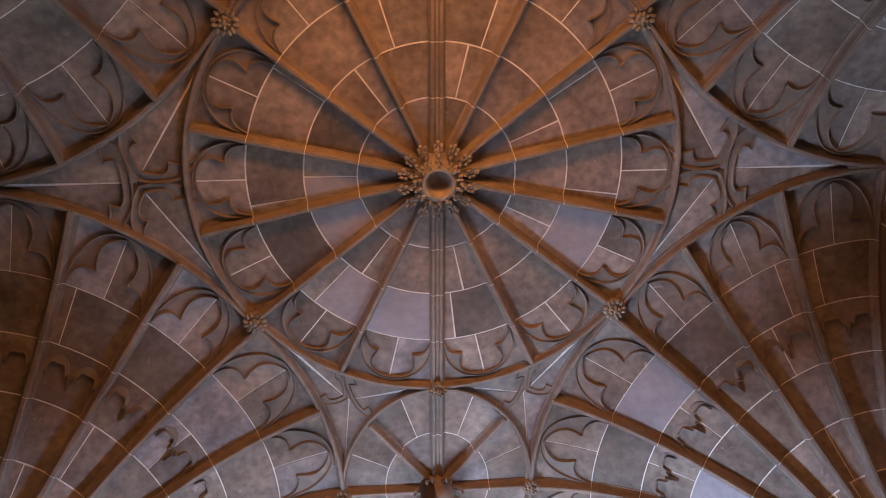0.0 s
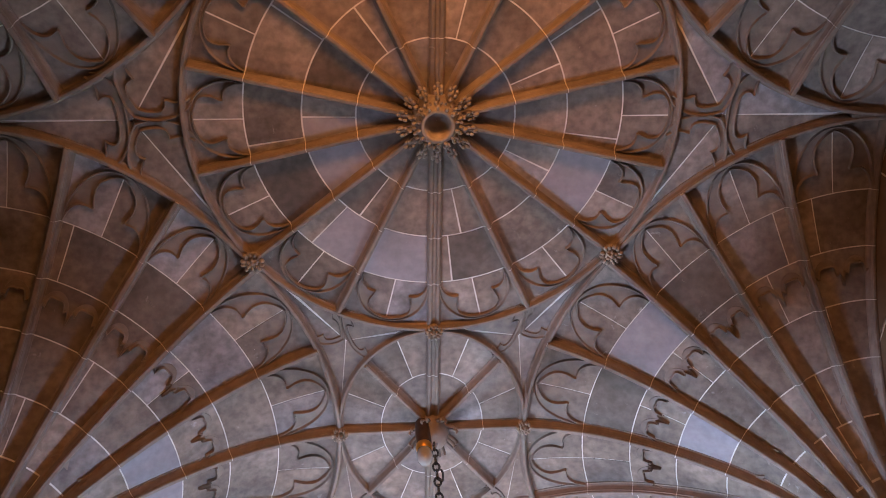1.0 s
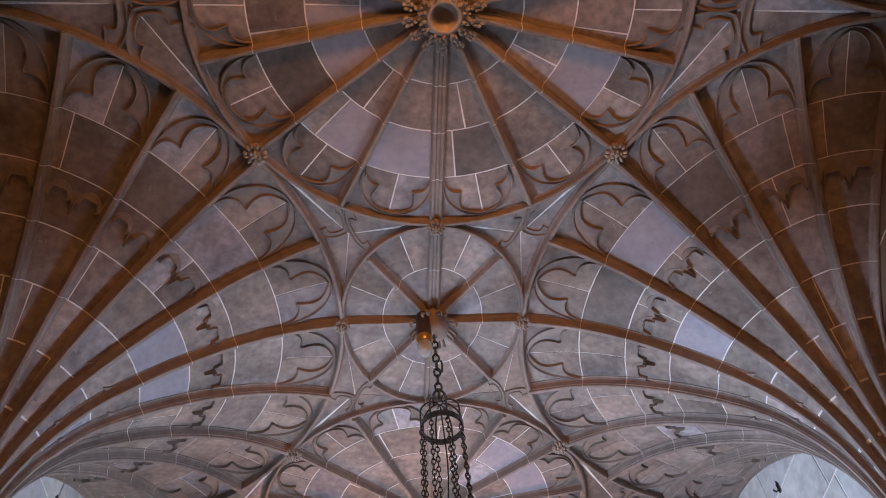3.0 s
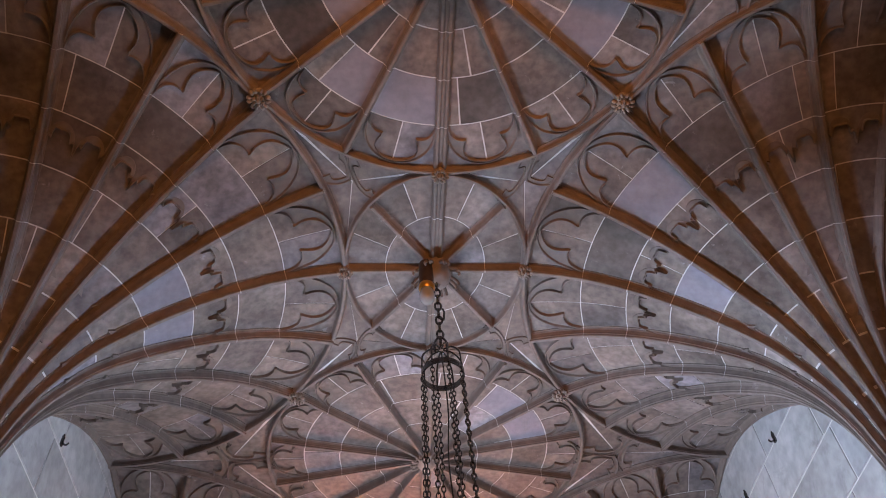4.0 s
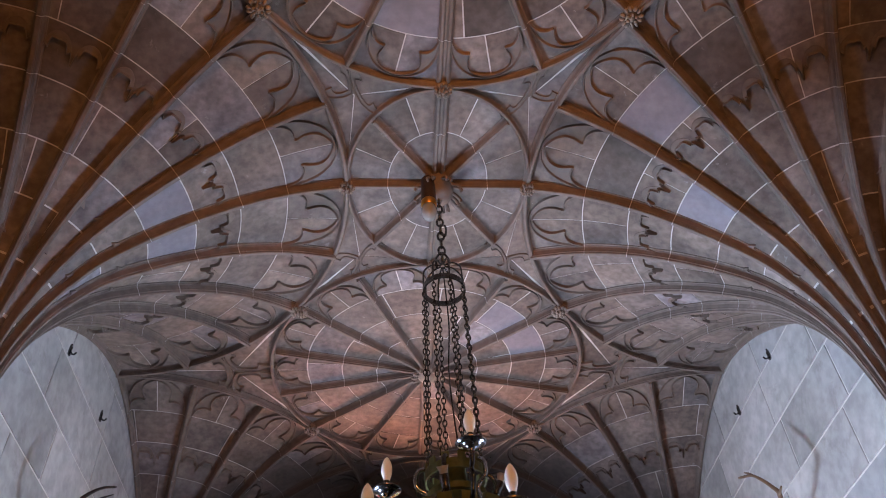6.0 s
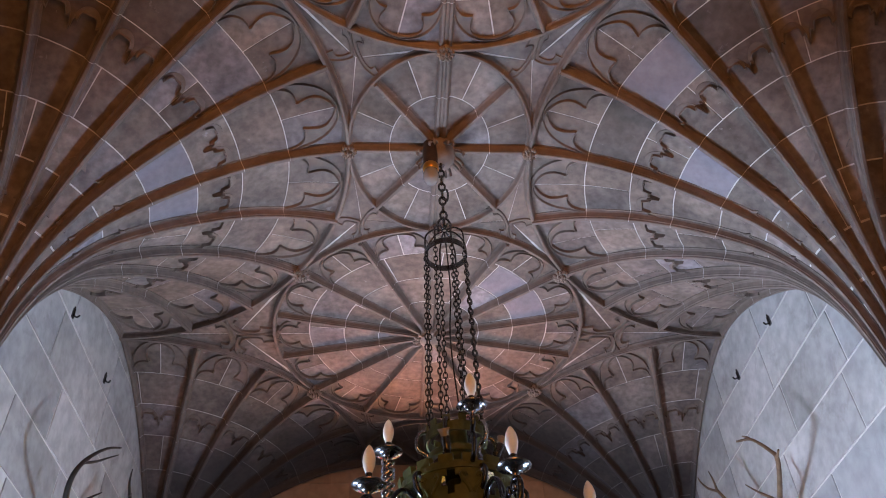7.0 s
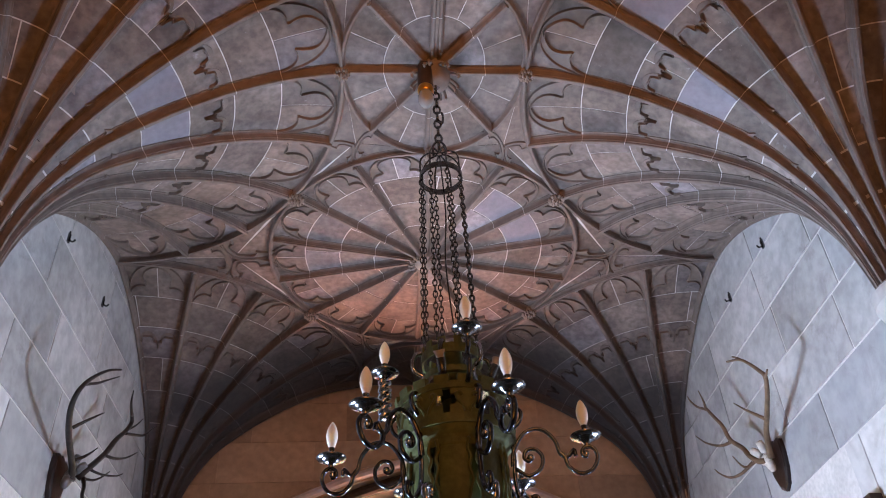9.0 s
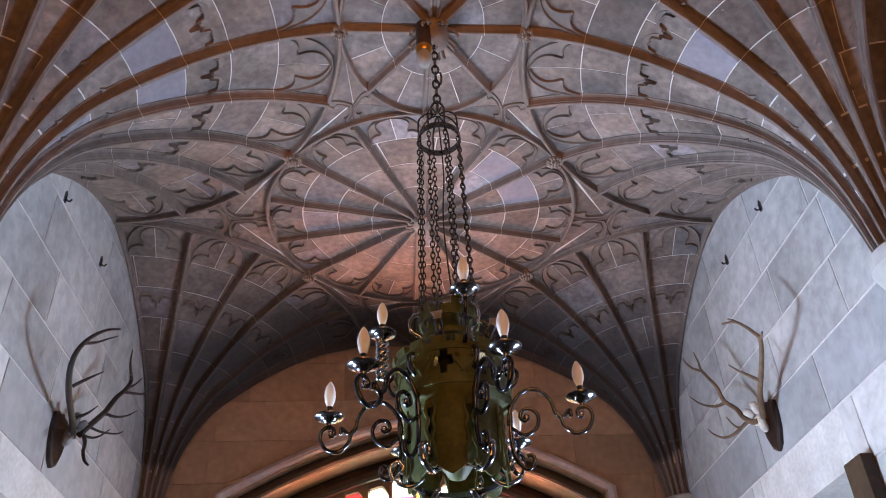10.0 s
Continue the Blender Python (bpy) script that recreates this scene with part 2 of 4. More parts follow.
def fan_surface(side, fy):
    """Point and inward normal on the fan that springs from the wall at (side * HALF, fy)."""
    def at(angle, r):
        a = radians(angle)
        dx, dy = -side * math.cos(a), math.sin(a)
        z, s = fan_height(r)
        k = r * fan_reach(fy, angle) / FAN
        return V(side * HALF + k * dx, fy + k * dy, z), V(s * dx, s * dy, -1).normalized()
    return at


def fan_reach(fy, angle):
    """The fans reach a little further along the wall than towards the hall's axis."""
    wall = 1.679 if (fy == NEAR or fy == 0.0 and angle < 0) else (1.625 if fy == 0.0 else 1.695)
    t = min(max((abs(angle) - 32) / 58, 0), 1)
    base = 1.60 if fy == FAR else FAN
    return base + (wall - base) * t * t * (3 - 2 * t)


def flat_surface(centre, rx, ry):
    def at(angle, r):
        a = radians(angle)
        return V(centre[0] + r * rx * math.cos(a), centre[1] + r * ry * math.sin(a), TOP), V(0, 0, -1)
    return at


# ---- vault ----
vault = {"v": [], "f": [], "m": []}


def vault_patch(surface, a0, a1, r0, r1, na, nr, off, slot, rim=True):
    k = len(vault["v"])
    for j in range(nr + 1):
        for i in range(na + 1):
            p, n = surface(a0 + (a1 - a0) * i / na, r0 + (r1 - r0) * j / nr)
            vault["v"].append(p + n * off)
    quads = [(k + j * (na + 1) + i, k + j * (na + 1) + i + 1, k + (j + 1) * (na + 1) + i + 1, k + (j + 1) * (na + 1) + i) for j in range(nr) for i in range(na)]
    if rim:
        loop = [(i, 0) for i in range(na)] + [(na, j) for j in range(nr)] + [(i, nr) for i in range(na, 0, -1)] + [(0, j) for j in range(nr, 0, -1)]
        b = len(vault["v"])
        for i, j in loop:
            p, n = surface(a0 + (a1 - a0) * i / na, r0 + (r1 - r0) * j / nr)
            vault["v"].append(p + n * (off - 0.004))
        for q in range(len(loop)):
            i, j = loop[q]
            i2, j2 = loop[(q + 1) % len(loop)]
            quads.append((k + j * (na + 1) + i, b + q, b + (q + 1) % len(loop), k + j2 * (na + 1) + i2))
    vault["f"] += quads
    vault["m"] += [slot] * len(quads)


rng = random.Random(7)
GAP = 0.0031
# single stones that stand out, by their place in plan, and odd joints of the near circle
LAVENDER = [(-0.43, -1.47), (0.67, -1.38), (-0.40, -1.11), (-0.13, -0.99), (-0.47, -1.66), (1.07, -0.56), (1.39, -0.14), (-1.31, -0.12), (-1.35, 0.07), (0.52, 1.16), (0.63, 1.34)]
DARK = [(1.23, -0.92), (-1.24, -0.93), (0.91, -0.16), (-0.34, -1.32), (0.16, -1.05), (-1.70, -0.91), (-0.74, -1.49)]
ODD_JOINTS = [(-0.28, -2.07), (0.11, -2.15), (-0.45, -1.69), (0.44, -1.88), (-0.27, -1.32), (0.10, -1.23), (0.43, -1.47), (-0.58, -2.11), (-0.70, -1.58), (-0.21, -2.36), (0.21, -2.31), (0.58, -2.08), (0.70, -1.59), (-0.48, -1.18), (0.07, -1.03)]


def cell_stone(surface, a0, a1, r0, r1):
    """Slot of the stone that a cell is cut from."""
    p0, p1, p2, p3 = (surface(a, r)[0].xy for a, r in ((a0, r0), (a1, r0), (a1, r1), (a0, r1)))
    for slot, spots in ((2, LAVENDER), (3, DARK)):
        for x, y in spots:
            signs = [(q.x - p.x) * (y - p.y) - (q.y - p.y) * (x - p.x) > 0 for p, q in ((p0, p1), (p1, p2), (p2, p3), (p3, p0))]
            if all(signs) or not any(signs):
                return slot
    return 0



def stone_cell(surface, a0, a1, r0, r1, arc, nr, split=None, scale=1.0, gap=0.0027):
    """One cell between two ribs and two joints, with an odd upright joint in it. arc: metres per degree at unit radius; scale: metres per unit radius."""
    cuts = [a0, a1] if split is None else [a0, a0 + (a1 - a0) * split, a1]
    for b0, b1 in zip(cuts, cuts[1:]):
        rm = max((r0 + r1) / 2, 0.05)
        g = gap / (rm * arc)
        vault_patch(surface, b0 + g, b1 - g, r0 + gap / scale, r1 - gap / scale, max(2, int((b1 - b0) / 2.5)), nr, rng.uniform(-0.0006, 0.0006), cell_stone(surface, b0, b1, r0, r1))


SIXTH = 180 / 7
CIRCLE_ANGLES = [90 + SIXTH * i for i in range(15)]
FAN_ANGLES = [-90, -72.6, -55.4, -38.8, -19.4, 0, 19.4, 38.8, 55.4, 72.6, 90]
FAN_RINGS = [0.095, 0.18, 0.27, 0.415, 0.60, 0.81, 1.02, 1.252, 1.57]


def odd_split(chance):
    return rng.choice([rng.uniform(0.12, 0.3), rng.uniform(0.35, 0.65), rng.uniform(0.7, 0.88)]) if rng.random() < chance else None


def circle_stones(centre, rad, rings):
    s = flat_surface(centre, rad, rad)
    for a0, a1 in zip(CIRCLE_ANGLES, CIRCLE_ANGLES[1:]):
        for i, (r0, r1) in enumerate(zip(rings, rings[1:])):
            split = 0.5 if i == len(rings) - 2 else odd_split(0.42 if i else 0.0)
            if centre == CIRCLE_A and i in (1, 2):
                split = None
                for x, y in ODD_JOINTS:
                    a = (math.degrees(math.atan2(y - centre[1], x)) - a0) % 360
                    if r0 < math.hypot(x, y - centre[1]) < r1 and 0 < a < a1 - a0:
                        split = min(max(a / (a1 - a0), 0.12), 0.88)
            stone_cell(s, a0, a1, r0 / rad, r1 / rad, rad * math.pi / 180, 1, split, rad, 0.0034)


RINGS_A, RINGS_C = [0.02, 0.345, 0.575, 0.82, RAD_A], [0.02, 0.34, 0.57, 0.80, RAD_C]
circle_stones(CIRCLE_A, RAD_A, RINGS_A)
circle_stones(CIRCLE_C, RAD_C, RINGS_C)
for cy, lo, hi in ((0.0, 0, 8), (FAR, 4, 8), (NEAR, 0, 4)):
    s = flat_surface((0, cy), SMALL_X, SMALL_Y)
    for i in range(lo, hi):
        for r0, r1, split in ((0.02, 0.55, None), (0.55, 1.0, 0.5)):
            stone_cell(s, 45 * i, 45 * i + 45, r0, r1, 0.54 * math.pi / 180, 1, split, 0.54)

FANS = [(1, 0.0, 0, 10), (-1, 0.0, 0, 10), (1, NEAR, 5, 10), (-1, NEAR, 5, 10), (1, FAR, 0, 5), (-1, FAR, 0, 5)]
for side, fy, lo, hi in FANS:
    s = fan_surface(side, fy)
    vault_patch(s, FAN_ANGLES[lo], FAN_ANGLES[hi], FAN_RINGS[0], FAN_RINGS[-1], 10 * (hi - lo), 40, -0.0021, 1, rim=False)
    for a0, a1 in zip(FAN_ANGLES[lo:hi], FAN_ANGLES[lo + 1:hi + 1]):
        for i, (r0, r1) in enumerate(zip(FAN_RINGS, FAN_RINGS[1:])):
            split = None if i < 2 else (0.5 if i == 7 else odd_split(0.28))
            stone_cell(s, a0, a1, r0, r1, math.pi / 180, 5, split, 1.0, 0.0025)


def arc_points(centre, rx, ry, p, q, n=12):
    """Points from p to q along an ellipse, the short way round."""
    a = math.atan2((p[1] - centre[1]) / ry, (p[0] - centre[0]) / rx)
    b = math.atan2((q[1] - centre[1]) / ry, (q[0] - centre[0]) / rx)
    d = (b - a + math.pi) % (2 * math.pi) - math.pi
    return [V(centre[0] + rx * math.cos(a + d * i / n), centre[1] + ry * math.sin(a + d * i / n), TOP) for i in range(n + 1)]


def fan_arc(side, fy, a0, a1, n=14):
    s = fan_surface(side, fy)
    return [V(*s(a0 + (a1 - a0) * i / n, FAN)[0].xy, TOP) for i in range(n + 1)]


def spandrel(star, arcs):
    """Three stones that meet at a star of joints, each between it and one arc."""
    c = V(star[0], star[1], TOP)
    for arc in arcs:
        mid = sum(arc, V(0, 0, 0)) / len(arc)
        inward = []
        for end in (arc[0], arc[-1]):
            d = (end - c).normalized()
            q = V(-d.y, d.x, 0)
            inward.append(q if q.dot(mid - c) > 0 else -q)
        n1, n2 = inward
        ring = [c + (n1 + n2) * (GAP * 0.8 / max(1 + n1.dot(n2), 0.2))] + [p + n1.lerp(n2, i / (len(arc) - 1)) * GAP * 0.8 for i, p in enumerate(arc)]
        k = len(vault["v"])
        vault["v"] += [V(p.x, p.y, TOP - 0.0005) for p in ring]
        vault["v"] += [V(p.x, p.y, TOP + 0.004) for p in ring]
        n = len(ring)
        fs = [(k, k + i, k + i + 1) for i in range(1, n - 1)] + [(k + i, k + (i + 1) % n, k + n + (i + 1) % n, k + n + i) for i in range(n)]
        vault["f"] += fs
        vault["m"] += [0] * len(fs)


SPANDRELS = []


def flower_point(centre, rad, sx, sy):
    a = radians(SIXTH * 1.5)
    return (centre[0] + sx * rad * math.cos(a), centre[1] + sy * rad * math.sin(a))


for sx in (-1, 1):
    wall_f = {fy: (sx * HALF, fy) for fy in (NEAR, 0.0, FAR)}
    for (cc, rad, f0, f1) in ((CIRCLE_A, RAD_A, NEAR, 0.0), (CIRCLE_C, RAD_C, 0.0, FAR)):
        lo, hi = flower_point(cc, rad, sx, -1), flower_point(cc, rad, sx, 1)
        wall = (sx * HALF, cc[1])
        SPANDRELS.append(((sx * 1.28, cc[1]), [arc_points(cc, rad, rad, lo, hi), fan_arc(sx, f1, -38.8, -90), fan_arc(sx, f0, 90, 38.8)]))
    for cy, cc, rad, sy in ((0.0, CIRCLE_A, RAD_A, 1), (0.0, CIRCLE_C, RAD_C, -1), (NEAR, CIRCLE_A, RAD_A, -1), (FAR, CIRCLE_C, RAD_C, 1)):
        fl, mid, ros = flower_point(cc, rad, sx, sy), (0, cc[1] + sy * rad), (sx * SMALL_X, cy)
        star = (sx * 0.430, cy - sy * 0.547)
        SPANDRELS.append((star, [arc_points(cc, rad, rad, fl, mid), arc_points((0, cy), SMALL_X, SMALL_Y, mid, ros), fan_arc(sx, cy, 0, -38.8 * sy)]))
for star, arcs in SPANDRELS:
    spandrel(star, arcs)
k = len(vault["v"])
slab = box(-HALF - 0.35, BACK - 0.35, TOP + 0.0019, HALF + 0.35, END + 0.35, TOP + 0.35)
vault["v"] += slab[0]
vault["f"] += [tuple(i + k for i in q) for q in slab[1]]
vault["m"] += [1] * 6
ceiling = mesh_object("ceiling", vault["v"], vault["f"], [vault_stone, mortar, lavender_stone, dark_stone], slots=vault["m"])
tagged(ceiling, "brown and lavender grey stone fan vault with white joints and moulded ribs", "vaulted ceiling", kind="structure")

# ---- ribs ----
RIB = [(-0.027, -0.01), (-0.027, 0.004), (-0.021, 0.006), (-0.0155, 0.016), (-0.0135, 0.032), (-0.0135, 0.040), (-0.0105, 0.043), (-0.0105, 0.051), (-0.0065, 0.055), (0.0065, 0.055), (0.0105, 0.051), (0.0105, 0.043), (0.0135, 0.040), (0.0135, 0.032), (0.0155, 0.016), (0.021, 0.006), (0.027, 0.004), (0.027, -0.01)]
RIDGE = [(-0.034, -0.01), (-0.034, 0.012), (-0.024, 0.026), (-0.012, 0.028), (-0.005, 0.018), (0.005, 0.018), (0.012, 0.028), (0.024, 0.026), (0.034, 0.012), (0.034, -0.01)]
EDGE = [(x * 0.85, y * 0.8) for x, y in RIB]


def rib(path, ups, profile=RIB, scales=None, name="rib", joints=()):
    """A moulded rib in lengths of stone, over a core of mortar that shows at the joints (given as distances along it)."""
    scales = scales or [1.0] * len(path)
    along = [0.0]
    for p, q in zip(path, path[1:]):
        along.append(along[-1] + (q - p).length)

    def spot(d):
        i = max(0, min(len(path) - 2, int(np.searchsorted(along, d, side="right")) - 1))
        t = (d - along[i]) / max(along[i + 1] - along[i], 1e-9)
        return path[i].lerp(path[i + 1], t), ups[i].lerp(ups[i + 1], t).normalized(), scales[i] + (scales[i + 1] - scales[i]) * t
    cuts = sorted(j for j in joints if 0.02 < j < along[-1] - 0.02)
    ends = [0.0] + cuts + [along[-1]]
    verts, faces, slots = [], [], []
    for n, (a, b) in enumerate(zip(ends, ends[1:])):
        a, b = a + (0.0017 if n else 0), b - (0.0017 if n < len(ends) - 2 else 0)
        ds = [a] + [d for d in along if a + 0.004 < d < b - 0.004] + [b]
        pts = [spot(d) for d in ds]
        v, f = sweep([p for p, u, s in pts], [u for p, u, s in pts], profile, [s for p, u, s in pts])
        faces += [tuple(i + len(verts) for i in q) for q in f]
        verts += v
        slots += [0] * len(f)
    if cuts:
        v, f = sweep(path, ups, [(x * 0.955, y * 0.955) for x, y in profile], scales)
        faces += [tuple(i + len(verts) for i in q) for q in f]
        verts += v
        slots += [1] * len(f)
    return mesh_object(name, verts, faces, [rib_stone, mortar], ceiling, slots=slots)


def flat_rib(points, profile=RIB, scale=1.0, joints=()):
    return rib(points, [V(0, 0, -1)] * len(points), profile, [scale] * len(points), joints=joints)


for side, fy, lo, hi in FANS:
    s = fan_surface(side, fy)
    for i in range(lo, hi + 1):
        angle = FAN_ANGLES[i]
        wall_rib = i in (0, 10)
        rs = [0.095 + (FAN - 0.095) * (j / 40) ** 1.25 for j in range(41)]
        pts = [s(angle - (3.0 if angle > 89 else -3.0 if angle < -89 else 0) * 0.3 / max(r, 0.3), r) for r in rs]
        line = [p for p, n in pts]
        run = [0.0]
        for p, q in zip(line, line[1:]):
            run.append(run[-1] + (q - p).length)
        rib(line, [n for p, n in pts], RIB, scales=[min(1.08, 0.50 + 0.62 * r / 0.55) * (0.7 if wall_rib else 1) for r in rs], joints=[float(np.interp(r, rs, run)) for r in FAN_RINGS[4:-1]])
    a0, a1 = FAN_ANGLES[lo], FAN_ANGLES[hi]
    pts = [s(a0 + (a1 - a0) * j / (8 * (hi - lo)), FAN) for j in range(8 * (hi - lo) + 1)]
    rib([p for p, n in pts], [V(0, 0, -1)] * len(pts), EDGE)
for cc, rad, rings in ((CIRCLE_A, RAD_A, RINGS_A), (CIRCLE_C, RAD_C, RINGS_C)):
    s = flat_surface(cc, rad, rad)
    for a in CIRCLE_ANGLES[:-1]:
        ridge = abs(abs(a % 180) - 90) < 1
        flat_rib([s(a, r)[0] for r in (0.03, 0.3, 0.6, 0.985)], RIDGE if ridge else RIB, 1.0 if ridge else 0.92, [q - 0.03 * rad for q in rings[1:-1]])
    flat_rib([s(360 * j / 96, 1)[0] for j in range(97)], EDGE, 0.9)
for cy, a0, a1 in ((0.0, 0, 360), (FAR, 180, 360), (NEAR, 0, 180)):
    s = flat_surface((0, cy), SMALL_X, SMALL_Y)
    for a in range(a0, a1 if a1 - a0 == 360 else a1 + 1, 45):
        flat_rib([s(a, r)[0] for r in (0.03, 0.5, 0.98)], RIDGE if a % 180 == 90 else RIB, 1.0 if a % 180 == 90 else 0.9, [0.52 * (SMALL_X if a % 180 == 0 else SMALL_Y if a % 180 == 90 else 0.5474)])
    flat_rib([s(a0 + (a1 - a0) * j / 64, 1)[0] for j in range(65)], EDGE, 0.8)
for sx in (-1, 1):
    for cc in (CIRCLE_A, CIRCLE_C):
        flat_rib([V(sx * x, cc[1], TOP) for x in (1.86, 1.95, 2.04)], EDGE, 0.9)


# ---- cusped tracery ----
def tracery(outer, inner, name="cusped_tracery", high=0.015, low=0.018):
    """A thin ridge along an arch and another along its cusped inner edge, with a sunk web between. Both are lists of (point, normal)."""
    verts, faces = [], []
    for (a, na), (b, nb) in zip(outer, inner):
        d = b - a
        w = d.normalized() * min(0.0055, d.length * 0.24) if d.length > 1e-6 else d
        verts += [a - w * 1.1 - na * 0.002, a - w * 0.5 + na * high, a + w * 0.3 + na * high, a + w * 1.3 + na * 0.003]
        verts += [b - w * 1.9 + nb * 0.003, b - w * 0.9 + nb * low, b - w * 0.1 + nb * low, b + w * 0.25 - nb * 0.003]
    k = 8
    for i in range(len(outer) - 1):
        for j in range(k - 1):
            q = i * k + j
            faces.append((q, q + 1, q + k + 1, q + k))
    return mesh_object(name, verts, faces, rib_stone, ceiling)


def bend(p, c, q, t):
    return tuple(p[i] * (1 - t) ** 2 + 2 * c[i] * t * (1 - t) + q[i] * t * t for i in (0, 1))


def trefoil(t, pointed=False):
    """Half-way round a trefoil head in a panel 2 wide and 1 high: a side lobe, a long cusp, and the top lobe. t: 0 at the foot, 1 at the crown."""
    cusp = (-0.34, 0.30) if pointed else (-0.43, 0.34)
    if t < 0.42:
        return bend((-0.97, 0.02), (-0.82, 0.42), cusp, t / 0.42)
    return bend(cusp, (-0.66, 0.74) if pointed else (-0.80, 0.86), (0.0, 0.93), (t - 0.42) / 0.58)


def arch_head(surface, a0, a1, r0, r1, n=20, pointed=False):
    """A trefoil head under a plain arch, its crown towards r1."""
    m, h = (a0 + a1) / 2, (a1 - a0) / 2

    def on(u, v):
        return surface(m + u * h, r0 + (r1 - r0) * v)
    outer, inner = [], []
    for side in (-1, 1):
        for i in range(n + 1):
            t = i / n if side < 0 else 1 - i / n
            if side > 0 and i == 0:
                continue
            u, v = trefoil(t, pointed)
            q = math.pi / 2 * (0.02 + 0.98 * t)
            ou, ov = -0.99 * math.cos(q) ** 0.95, 0.10 + 0.88 * math.sin(q) ** (1.25 if pointed else 1.0)
            inner.append(on(-side * u if side > 0 else u, v))
            outer.append(on(-side * ou if side > 0 else ou, ov))
    return tracery(outer, inner)


def scallops(surface, a0, a1, r1, deep, n=22):
    """Two rounded heads side by side, each a crescent with small cusps at its feet."""
    mid = (a0 + a1) / 2
    for b0, b1 in ((a0 + (a1 - a0) * 0.05, mid), (mid, a1 - (a1 - a0) * 0.05)):
        m, h = (b0 + b1) / 2, (b1 - b0) / 2
        outer, inner = [], []
        for i in range(n + 1):
            s = -1 + 2 * i / n
            d = 0.95 - 0.95 * (1 - s * s) ** 0.5
            thick = 0.10 + 0.20 * (1 - abs(s)) + 0.34 * max(0, 1 - abs(abs(s) - 0.66) / 0.17) ** 1.4
            outer.append(surface(m + s * h * 0.98, r1 - deep * d))
            inner.append(surface(m + s * h * 0.98 * (1 - 0.10 * thick), r1 - deep * (d + thick)))
        tracery(outer, inner, high=0.003, low=0.019)


def spurs(surface, a0, a1, r, size):
    """A small pointed spur on the rib at each side of a cell, just under a joint."""
    for edge, way in ((a0, 1), (a1, -1)):
        reach = way * math.degrees(size / r)
        low = [surface(edge, r), surface(edge + reach * 0.45, r - size * 0.15), surface(edge + reach, r - size * 0.75), surface(edge + reach * 0.4, r - size * 0.7), surface(edge, r - size * 1.5)]
        verts = [p - n * 0.003 for p, n in low] + [p + n * 0.012 for p, n in low]
        faces = [(5, 6, 7, 8, 9)] + [(i, (i + 1) % 5, 5 + (i + 1) % 5, 5 + i) for i in range(5)]
        mesh_object("spur", verts, faces, rib_stone, ceiling)


for cc, rad, r0 in ((CIRCLE_A, RAD_A, 0.82), (CIRCLE_C, RAD_C, 0.80)):
    s = flat_surface(cc, 1, 1)
    for a0, a1 in zip(CIRCLE_ANGLES, CIRCLE_ANGLES[1:]):
        arch_head(s, a0 + 1.6, a1 - 1.6, r0, rad - 0.02)
for side, fy, lo, hi in FANS:
    s = fan_surface(side, fy)
    for a0, a1 in zip(FAN_ANGLES[lo:hi], FAN_ANGLES[lo + 1:hi + 1]):
        arch_head(s, a0 + 1.0, a1 - 1.0, 1.255, FAN - 0.022, pointed=True)
        scallops(s, a0, a1, 0.985, 0.105)
        spurs(s, a0 + 1.6, a1 - 1.6, 0.50, 0.036)
        spurs(s, a0 + 2.4, a1 - 2.4, 0.33, 0.024)


def arm_foils(star, vertex, pa, pb, n=16, relief=1.0):
    """The trefoil at the star's end of one arm of a spandrel; pa and pb lie on the ribs to its sides."""
    st = V(*star, TOP)
    tip = V(vertex.x, vertex.y, TOP)
    ax = tip - st
    outer, inner = [], []
    for p, flip in ((pa, False), (pb, True)):
        side = []
        for i in range(n + 1):
            t = i / n
            u, v = trefoil(t)
            foot = p + ax * 0.10
            crown = st + ax * 0.025
            mid = st + ax * 0.20
            wide = foot - mid
            q = math.pi / 2 * t
            o = mid + wide * (math.cos(q) * 0.97) + (crown - mid) * math.sin(q)
            e = mid + wide * (-u * 0.90) + (crown - mid) * (v * 1.0 - 0.08) + ax * 0.02
            side.append(((o, V(0, 0, -1)), (e, V(0, 0, -1))))
        if flip:
            side = side[::-1][1:]
        outer += [o for o, e in side]
        inner += [e for o, e in side]
    return tracery(outer, inner, high=0.018 * relief, low=0.018 * relief)


for star, arcs in SPANDRELS:
    large = abs(star[0]) > 1
    for i in range(3):
        if not large and i == 1:
            continue
        a, b = arcs[i], arcs[(i + 1) % 3]
        arm_foils(star, a[-1], a[len(a) // 2], b[len(b) // 2], relief=1.0 if large else 0.6)


# ---- bosses ----
def petal_ring(count, r0, r1, width, z, lift, tips=3):
    lots = []
    for i in range(count):
        a = 2 * math.pi * i / count
        m = Matrix.Rotation(a, 4, "Z")
        for t in range(tips):
            b = (t - (tips - 1) / 2) * 0.5
            c = V(r1 * 0.86 + (0 if t == (tips - 1) / 2 else -0.014) * 1, b * width * 1.1, z - lift)
            ball = lathe([(0.001, -1), (0.6, -0.75), (1, 0), (0.6, 0.75), (0.001, 1)], 6)
            lots.append(moved(ball, m @ Matrix.Translation(c) @ Matrix.Diagonal((width * 0.42, width * 0.32, width * 0.30, 1))))
        v, f = tube([V(r0, 0, z), V((r0 + r1) / 2, 0, z - lift * 1.25), V(r1 * 0.9, 0, z - lift)], [width * 0.30, width * 0.24, width * 0.16], 6)
        lots.append(moved((v, f), m))
    return merge(*lots)


